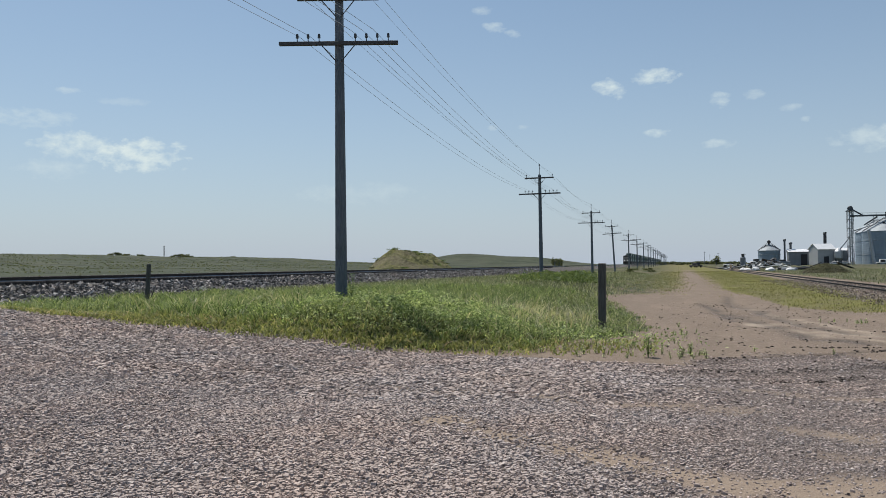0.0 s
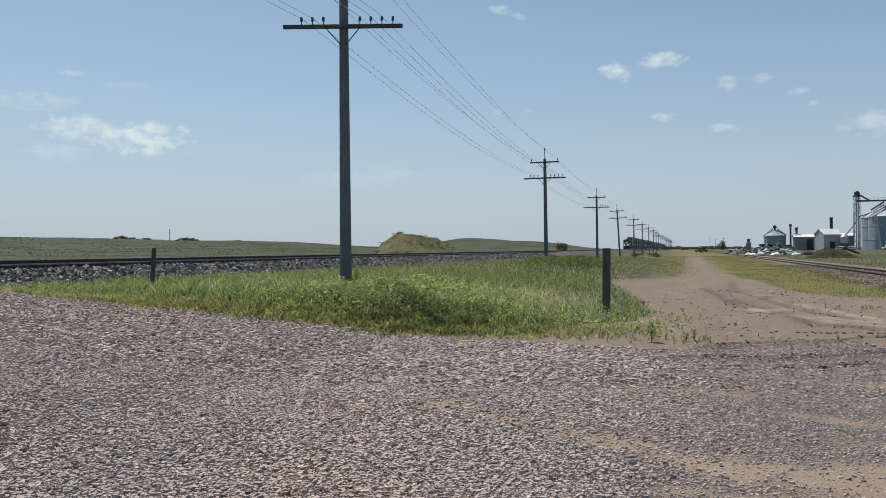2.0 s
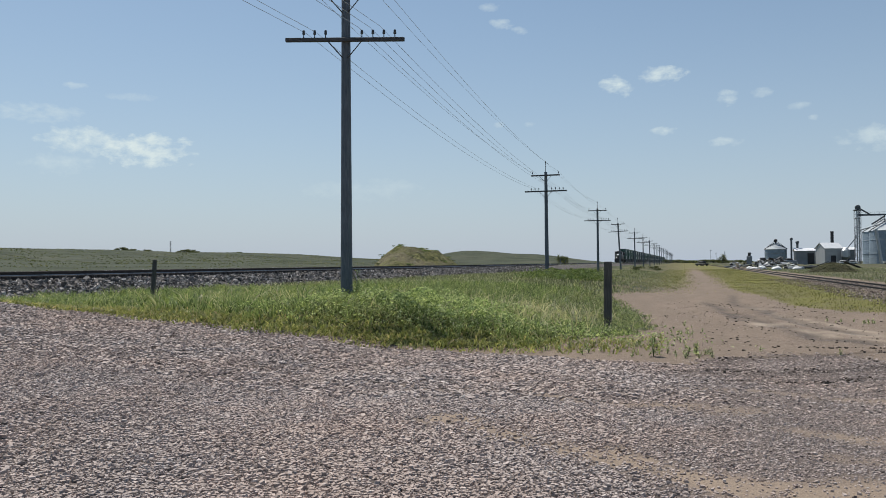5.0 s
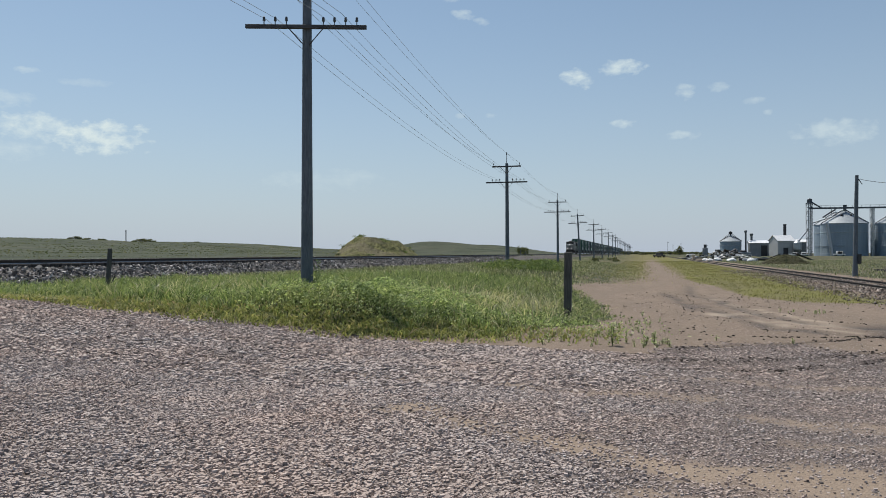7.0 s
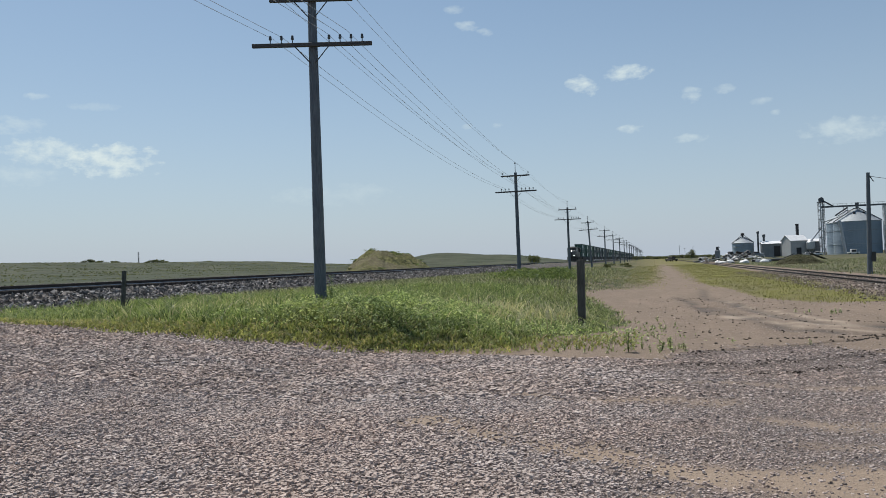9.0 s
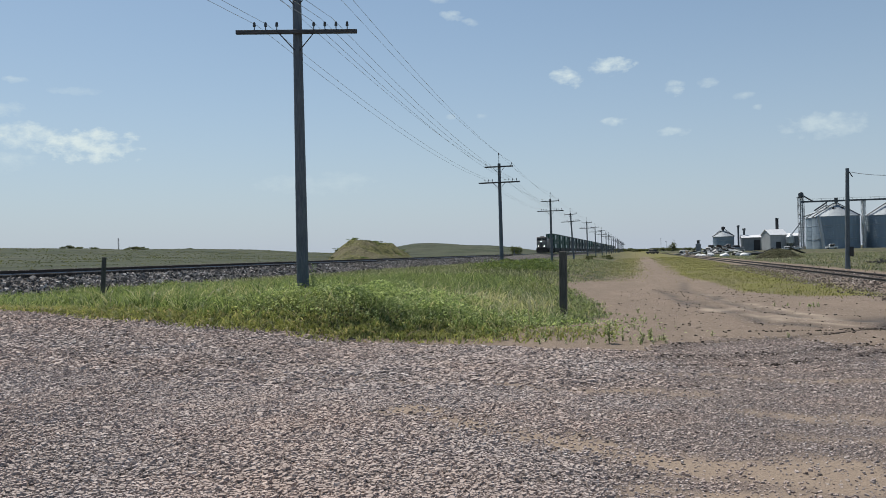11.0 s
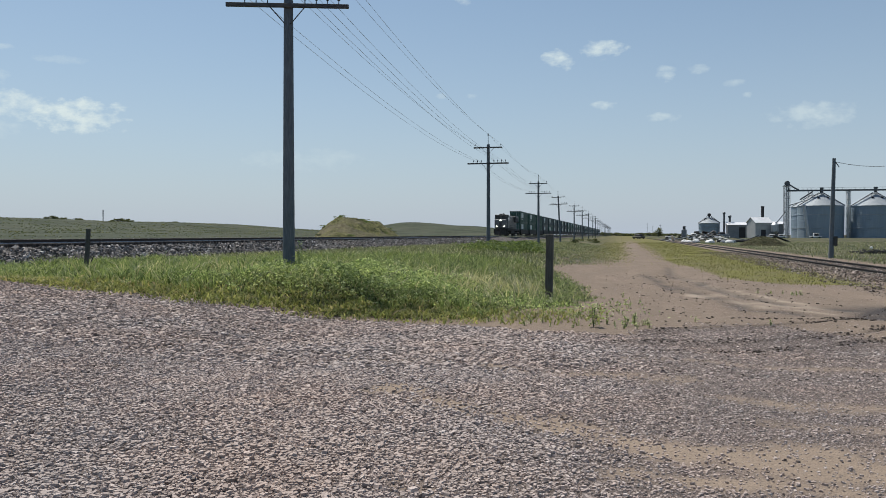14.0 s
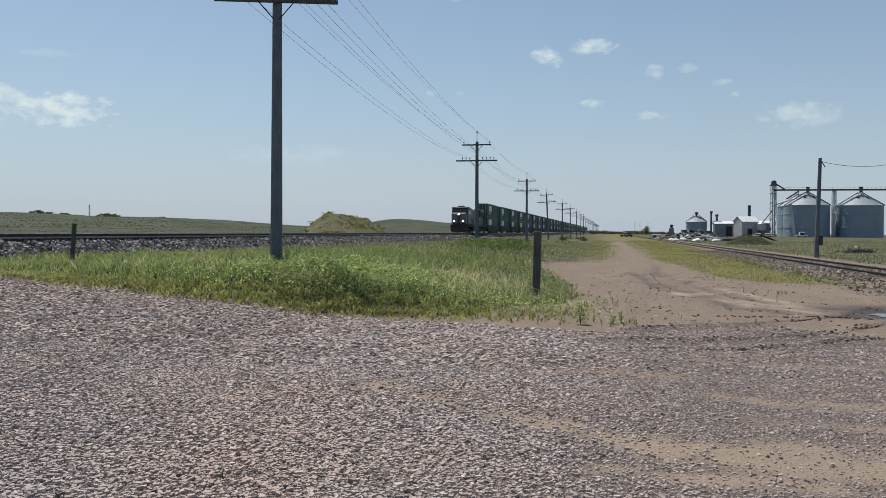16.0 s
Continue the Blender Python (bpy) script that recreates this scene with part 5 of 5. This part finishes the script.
# ---- roadside pole with a drooping service wire ----
def build_service_pole():
    p = empty("service_pole", pose(13.78, 58.6, zg(13.78, 58.6), 0, 1.2, 0), "plain dark wooden service pole by the siding", "utility pole")
    part("pole", tube(bmesh.new(), (0, 0, -0.3), (0, 0, 6.75), 0.17, 0.11, 14), M_POLE, p)
    part("meter_box", box(bmesh.new(), 0.10, 0.34, -0.2, 0.08, 0.85, 1.5, 0.02), M_DARK, p, "dark metal meter box")
    part("bracket", tube(bmesh.new(), (0.1, -0.05, 6.5), (0.32, -0.05, 6.15), 0.03, n=6), M_DARK, p)
    cu = bpy.data.curves.new("service_wire", "CURVE")
    cu.dimensions, cu.bevel_depth, cu.bevel_resolution = "3D", 0.02, 1
    sp = cu.splines.new("POLY")
    a, b = Vector((14.02, 58.5, 6.5)), Vector((23.5, 60.5, 8.3))
    sp.points.add(24)
    for k in range(25):
        t = k / 24
        q = a.lerp(b, t)
        q.z -= 4 * t * (1 - t) * 1.0
        sp.points[k].co = (*q, 1)
    cu.materials.append(M_WIRE)
    tagged(new("service_wire", cu), "drooping dark service wire from the pole", "wire")


build_service_pole()


# ---- far trees and masts ----
def build_trees():
    rng = random.Random(8)

    def tree(x, y, w, h, seed, label="distant dark green tree on the horizon"):
        t = empty("tree", pose(x, y, zg(x, y) - 0.12 * h), label, "tree", "trees on the horizon")
        bm = tube(bmesh.new(), (0, 0, 0), (0.1, 0, h * 0.6), w * 0.06, w * 0.03, 8)
        for k in range(4):
            a = k * 1.7
            tube(bm, (0, 0, h * 0.3), (math.cos(a) * w * 0.3, math.sin(a) * w * 0.3, h * 0.65), w * 0.025, w * 0.012, 6)
        part("trunk", bm, M_POLE, t)
        shared("crown", leaf_cloud("crown", 500, w * 0.5, w * 0.5, h, seed, M_SCRUB, w * 0.07), t)

    tree(27.5, 640, 7.5, 8.0, 1)
    for k in range(26):
        y = rng.uniform(900, 1500)
        tree(rng.uniform(-0.035, 0.075) * y, y, rng.uniform(10, 22), rng.uniform(2.2, 4.2), 20 + k)
    for k in range(5):
        y = 760 + 14 * k
        tree(-0.142 * y - rng.uniform(0, 6), y, rng.uniform(5, 9), rng.uniform(6, 10), 60 + k)
    for k, (az, w, h) in enumerate(((-38.9, 9, 4.2), (-38.4, 15, 5.5), (-37.8, 11, 4.0), (-37.0, 13, 3.6), (-34.95, 9, 3.4), (-34.6, 14, 6.0), (-34.2, 15, 5.0), (-33.7, 9, 3.0), (-31.0, 12, 2.4),
                                    (-27.0, 18, 2.6), (-26.0, 16, 3.0), (-25.2, 14, 2.4), (-24.3, 18, 3.0), (-23.4, 16, 2.6), (-22.6, 14, 3.0), (-21.6, 20, 2.6))):
        x = -765 + rng.uniform(-12, 12)
        tree(x, -x / math.tan(radians(-az)), w, h, 90 + k, "low dark tree clump on the distant ridge")
    g = np.random.default_rng(31)
    x, y = -45 - 900 * g.uniform(0, 1, 40000) ** 1.3, 60 + 1500 * g.uniform(0, 1, 40000)
    k = (x > -1.35 * y) & (wob(x, y, 38, 2) + 0.6 * wob(x, y, 11, 4) > -0.25)
    x, y = x[k], y[k]
    h = g.uniform(0.3, 0.9, len(x)) * (0.4 + 0.8 * sstep(100, 600, -x))
    tagged(new("field_scrub", blades("field_scrub", x, y, h, h * g.uniform(0.8, 2.2, len(x)), M_SCRUB, 12, 1.1)), "low dark green scrub scattered over the far pasture", "scrub", kind="stuff")
    for x, y, h in ((27, 900, 14), (43, 950, 13), (36, 1000, 12), (52, 700, 9)):
        pl = empty("far_pole", pose(x, y, zg(x, y)), "thin distant utility pole", "utility pole", "far utility poles")
        part("pole", tube(bmesh.new(), (0, 0, 0), (0, 0, h), 0.22, 0.15, 8), M_POLE, pl)
        part("crossarm", box(bmesh.new(), -1.2, 1.2, -0.1, 0.1, h - 1.0, h - 0.8), M_ARM, pl)
    mast = empty("radio_mast", pose(-790, 1108, zg(-790, 1108)), "thin lattice radio mast on a distant ridge", "mast")
    part("frame", lattice(bmesh.new(), 0, 0, 1.4, 0, 19, 3.0, 0.12), M_TRUSS, mast)


build_trees()


# ---- the train ----
M_LOCO = mottled("loco_black_paint", (0.025, 0.026, 0.028), (0.05, 0.05, 0.053), scale=0.8, rough=0.45, grain=8)
M_LOCOGREY = mottled("loco_grey_paint", (0.085, 0.088, 0.092), (0.15, 0.154, 0.158), scale=0.8, rough=0.5, grain=8)
M_LOCOCAB = mottled("loco_dark_grey_paint", (0.045, 0.046, 0.048), (0.08, 0.082, 0.085), scale=0.8, rough=0.5, grain=8)
M_WINDOW = mottled("loco_window", (0.012, 0.014, 0.016), (0.03, 0.033, 0.036), rough=0.12)
M_LAMP = glow("headlight_glow", (1.0, 0.97, 0.90), 9.0)
M_UNDER = mottled("grimy_underframe", (0.025, 0.023, 0.02), (0.06, 0.054, 0.048), rough=0.85)
M_GREEN = mottled("green_container_paint", (0.018, 0.062, 0.045), (0.032, 0.092, 0.068), scale=0.4, rough=0.55, grain=5)
M_TEAL = mottled("dark_teal_container_paint", (0.03, 0.048, 0.050), (0.05, 0.072, 0.075), scale=0.4, rough=0.55, grain=5)
M_GREYBOX = mottled("grey_container_paint", (0.045, 0.05, 0.053), (0.075, 0.082, 0.086), scale=0.4, rough=0.55, grain=5)
M_DECAL = mottled("faded_white_decal", (0.55, 0.60, 0.58), (0.74, 0.78, 0.76), scale=1.5, grain=9)

TRAIN = []          # each vehicle and load with its distance behind the head end


def wheelset(parent, y, wheels=2, gap=1.85):
    truck = part("truck", box(bmesh.new(), -1.12, 1.12, y - gap * (wheels - 1) / 2 - 0.65, y + gap * (wheels - 1) / 2 + 0.65, 0.42, 0.78, 0.06), M_UNDER, parent)
    for k in range(wheels):
        wy = y + (k - (wheels - 1) / 2) * gap
        for s in (-1, 1):
            bm = lathe(bmesh.new(), [(0.36, -0.07), (0.48, -0.06), (0.48, 0.06), (0.40, 0.07)], 18)
            bmesh.ops.transform(bm, matrix=pose(s * 0.78, wy, 0.48, 0, 90, 0), verts=bm.verts[:])
            part("wheel", bm, M_UNDER, truck)
            part("axle_box", box(bmesh.new(), s * 1.12 - 0.1, s * 1.12 + 0.1, wy - 0.2, wy + 0.2, 0.32, 0.68, 0.03), M_UNDER, truck)
    return truck


def build_locomotive():
    lo = empty("locomotive", Matrix(), "dark diesel freight locomotive with three lit headlights on the main track", "locomotive")
    part("frame", box(bmesh.new(), -1.5, 1.5, 0.7, 22.9, 1.15, 1.55, 0.04), M_UNDER, lo)
    part("fuel_tank", box(bmesh.new(), -1.4, 1.4, 8.0, 14.0, 0.35, 1.15, 0.15), M_UNDER, lo)
    bm = box(bmesh.new(), -1.36, 1.36, 0.75, 2.3, 1.55, 3.66, 0.2)
    part("nose", bm, M_LOCOGREY, lo, "grey rounded nose")
    part("nose_door", box(bmesh.new(), -0.30, 0.30, 0.71, 0.76, 1.65, 3.0, 0.02), M_LOCO, lo)
    bm = box(bmesh.new(), -1.5, 1.5, 1.9, 4.7, 1.55, 4.55, 0.16)
    part("cab", bm, M_LOCOCAB, lo)
    bm = box(bmesh.new(), -1.45, 1.45, 1.65, 4.8, 4.40, 4.72, 0.12)
    part("cab_roof", bm, M_LOCO, lo)
    for s in (-1, 1):
        part("windshield", box(bmesh.new(), s * 0.74 - 0.52, s * 0.74 + 0.52, 1.87, 1.91, 3.74, 4.32, 0.03), M_WINDOW, lo, "dark windshield pane")
        for y0, y1 in ((2.3, 3.2), (3.4, 4.3)):
            part("side_window", box(bmesh.new(), s * 1.5 - 0.02, s * 1.5 + 0.02, y0, y1, 3.35, 4.1, 0.01), M_WINDOW, lo, "dark side window")
        lamp = lathe(bmesh.new(), [(0.09, -0.06), (0.11, -0.04), (0.11, 0.04), (0.06, 0.07)], 14)
        bmesh.ops.transform(lamp, matrix=pose(s * 0.82, 0.62, 2.10, 90, 0, 0), verts=lamp.verts[:])
        part("ditch_light", lamp, M_LAMP, lo, "lit white ditch light")
        part("ditch_light_bracket", box(bmesh.new(), s * 0.82 - 0.22, s * 0.82 + 0.22, 0.66, 0.9, 1.5, 2.32, 0.03), M_UNDER, lo)
        part("handrail", tube(bmesh.new(), (s * 1.45, 5.0, 2.55), (s * 1.45, 21.4, 2.55), 0.025, n=6), M_LOCOGREY, lo)
        for k in range(12):
            part("stanchion", tube(bmesh.new(), (s * 1.45, 5.1 + k * 1.47, 1.55), (s * 1.45, 5.1 + k * 1.47, 2.55), 0.022, n=5), M_LOCOGREY, lo)
        part("step_well", box(bmesh.new(), s * 1.25 - 0.25, s * 1.25 + 0.25, 0.75, 1.5, 0.45, 1.55, 0.03), M_UNDER, lo)
        part("radiator_grille", box(bmesh.new(), s * 1.49 - 0.03, s * 1.49 + 0.03, 16.6, 20.3, 3.3, 4.2, 0.01), M_SHADE, lo)
        for k in range(7):
            part("hood_door", box(bmesh.new(), s * 0.96 - 0.02, s * 0.96 + 0.02, 5.3 + k * 1.5, 6.6 + k * 1.5, 1.75, 3.7, 0.015), M_LOCO, lo)
    head = lathe(bmesh.new(), [(0.10, -0.06), (0.13, -0.04), (0.13, 0.04), (0.07, 0.07)], 14)
    bmesh.ops.transform(head, matrix=pose(0.0, 0.70, 3.42, 90, 0, 0), verts=head.verts[:])
    part("headlight", head, M_LAMP, lo, "lit white headlight")
    part("headlight_case", box(bmesh.new(), -0.26, 0.26, 0.70, 1.1, 3.26, 3.58, 0.03), M_LOCO, lo)
    part("hood", box(bmesh.new(), -0.95, 0.95, 4.7, 21.0, 1.55, 4.35, 0.10), M_LOCO, lo)
    part("radiator_wing", box(bmesh.new(), -1.48, 1.48, 16.2, 20.8, 3.2, 4.65, 0.12), M_LOCO, lo)
    part("blower_housing", box(bmesh.new(), -1.4, 1.4, 4.7, 8.2, 2.4, 4.4, 0.12), M_LOCO, lo)
    for y0, y1, h in ((6.0, 7.6, 4.62), (9.0, 10.6, 4.7), (12.0, 13.2, 4.55)):
        part("exhaust_box", box(bmesh.new(), -0.7, 0.7, y0, y1, 4.3, h, 0.06), M_LOCOGREY, lo)
    part("horn", tube(bmesh.new(), (0.3, 4.0, 4.7), (0.3, 3.3, 4.95), 0.05, 0.12, 8), M_LOCO, lo)
    part("air_conditioner", box(bmesh.new(), -0.6, 0.6, 2.8, 4.2, 4.7, 4.95, 0.06), M_LOCO, lo)
    bm = bmesh.new()
    vs = [bm.verts.new(p) for p in ((-1.4, 0.75, 0.15), (1.4, 0.75, 0.15), (0, 0.25, 0.15), (-1.4, 0.85, 1.15), (1.4, 0.85, 1.15), (0, 0.55, 1.15))]
    for f in ((0, 2, 5, 3), (2, 1, 4, 5), (0, 3, 4, 1), (3, 5, 4), (0, 1, 2)):
        bm.faces.new([vs[i] for i in f])
    bmesh.ops.recalc_face_normals(bm, faces=bm.faces[:])
    part("pilot_plough", bm, M_UNDER, lo)
    part("coupler", box(bmesh.new(), -0.15, 0.15, 0.0, 0.7, 0.75, 1.05, 0.03), M_UNDER, lo)
    part("coupler", box(bmesh.new(), -0.15, 0.15, 22.9, 24.1, 0.75, 1.05, 0.03), M_UNDER, lo)
    wheelset(lo, 4.2, 3)
    wheelset(lo, 18.2, 3)
    return lo


def build_well_car():
    car = empty("well_car", Matrix(), "low dark double-stack well car in a freight train", "rail car", "well cars of the train")
    for s in (-1, 1):
        part("side_sill", box(bmesh.new(), s * 1.42 - 0.08, s * 1.42 + 0.08, 2.0, 18.6, 0.45, 1.55, 0.04), M_UNDER, car)
        for y0, y1 in ((0.4, 2.0), (18.0, 20.2)):
            part("end_ladder", tube(bmesh.new(), (s * 1.4, y0 + 1.0, 1.2), (s * 1.4, y0 + 1.0, 2.4), 0.03, n=5), M_UNDER, car)
    part("well_floor", box(bmesh.new(), -1.36, 1.36, 2.0, 18.6, 0.32, 0.44), M_UNDER, car)
    for y0, y1 in ((0.5, 2.15), (18.45, 20.1)):
        part("end_platform", box(bmesh.new(), -1.3, 1.3, y0, y1, 0.95, 1.25, 0.05), M_UNDER, car)
    for y in (1.45, 19.15):
        wheelset(car, y)
    for y0, y1 in ((0.0, 0.5), (20.1, 20.6)):
        part("coupler", box(bmesh.new(), -0.14, 0.14, y0, y1, 0.75, 1.05, 0.03), M_UNDER, car)
    return car


def build_container(material, label, length):
    """A shipping box: corrugated sides, corner posts, end doors and a white decal."""
    c = empty("container", Matrix(), label, "shipping container", "containers on the train")
    h, w = 2.86, 2.5
    bm = bmesh.new()
    n = int(length / 0.56)
    prof = []
    for k in range(n):
        y = 0.1 + (length - 0.2) * k / n
        st = (length - 0.2) / n
        prof += [(0.0, y), (0.0, y + st * 0.45), (-0.045, y + st * 0.55), (-0.045, y + st * 0.9)]
    prof.append((0.0, length - 0.1))
    for s in (-1, 1):
        lo = [bm.verts.new((s * (w / 2 + dx), y, 0.14)) for dx, y in prof]
        hi = [bm.verts.new((s * (w / 2 + dx), y, h - 0.10)) for dx, y in prof]
        for k in range(len(prof) - 1):
            bm.faces.new((lo[k], lo[k + 1], hi[k + 1], hi[k]) if s > 0 else (lo[k], hi[k], hi[k + 1], lo[k + 1]))
    part("corrugated_side", bm, material, c)
    bm = box(bmesh.new(), -w / 2 + 0.05, w / 2 - 0.05, 0.03, length - 0.03, h - 0.06, h - 0.01)
    box(bm, -w / 2 + 0.05, w / 2 - 0.05, 0.03, 0.09, 0.1, h - 0.1)
    box(bm, -w / 2 + 0.05, w / 2 - 0.05, length - 0.09, length - 0.03, 0.1, h - 0.1)
    part("shell", bm, material, c)
    bm = bmesh.new()
    for s in (-1, 1):
        for y in (0.0, length - 0.14):
            box(bm, s * w / 2 - 0.09, s * w / 2 + 0.03, y, y + 0.14, 0, h, 0.01)
        box(bm, s * w / 2 - 0.08, s * w / 2 + 0.025, 0, length, 0, 0.15, 0.01)
        box(bm, s * w / 2 - 0.08, s * w / 2 + 0.025, 0, length, h - 0.12, h, 0.01)
    part("corner_frame", bm, material, c)
    for s in (-1, 1):
        bm = bmesh.new()
        y0 = 0.16 * length
        for k, (a, b, z0, z1) in enumerate(((0, 4.2, 1.25, 2.45), (0.3, 2.6, 0.75, 1.0))):
            box(bm, s * (w / 2 + 0.012) - 0.006, s * (w / 2 + 0.012) + 0.006, y0 + a, y0 + b, z0, z1)
        part("decal", bm, M_DECAL, c, "faded white marking panel")
    for k in range(4):
        x = -0.9 + k * 0.6
        part("lock_rod", tube(bmesh.new(), (x, 0.0, 0.15), (x, 0.0, h - 0.15), 0.025, n=6), M_STEEL, c)
    return c


def build_train():
    TRAIN.append((build_locomotive(), 0.0, 0.0))
    car = build_well_car()
    boxes = {"green": build_container(M_GREEN, "dark green corrugated container with a white panel, stacked on a train", 16.15),
             "teal": build_container(M_TEAL, "dark teal corrugated container riding on a freight train", 16.15),
             "grey": build_container(M_GREYBOX, "dark grey corrugated container riding on a freight train", 16.15)}
    rng = random.Random(12)
    used = set()
    first = True
    for k in range(38):
        d = 24.1 + k * 20.6
        c = car if first else copy_thing(car, Matrix())
        first = False
        TRAIN.append((c, d, 0.0))
        for lift in (0.46, 3.34):
            kind = "green" if k < 3 or rng.random() < 0.12 else ("teal" if rng.random() < 0.6 else "grey")
            b = boxes[kind] if kind not in used else copy_thing(boxes[kind], Matrix())
            used.add(kind)
            TRAIN.append((b, d + 2.25 if lift < 1 else d + 2.2, lift))


build_train()


def motions():
    for ob, d, lift in TRAIN:
        walk(ob, [(t, pose(RAIL_X, 433.5 - 18.3 * t + d, RAIL_TOP + lift)) for t in (0, 2, 4, 6, 8, 10, 12, 14, 16)])


motions()
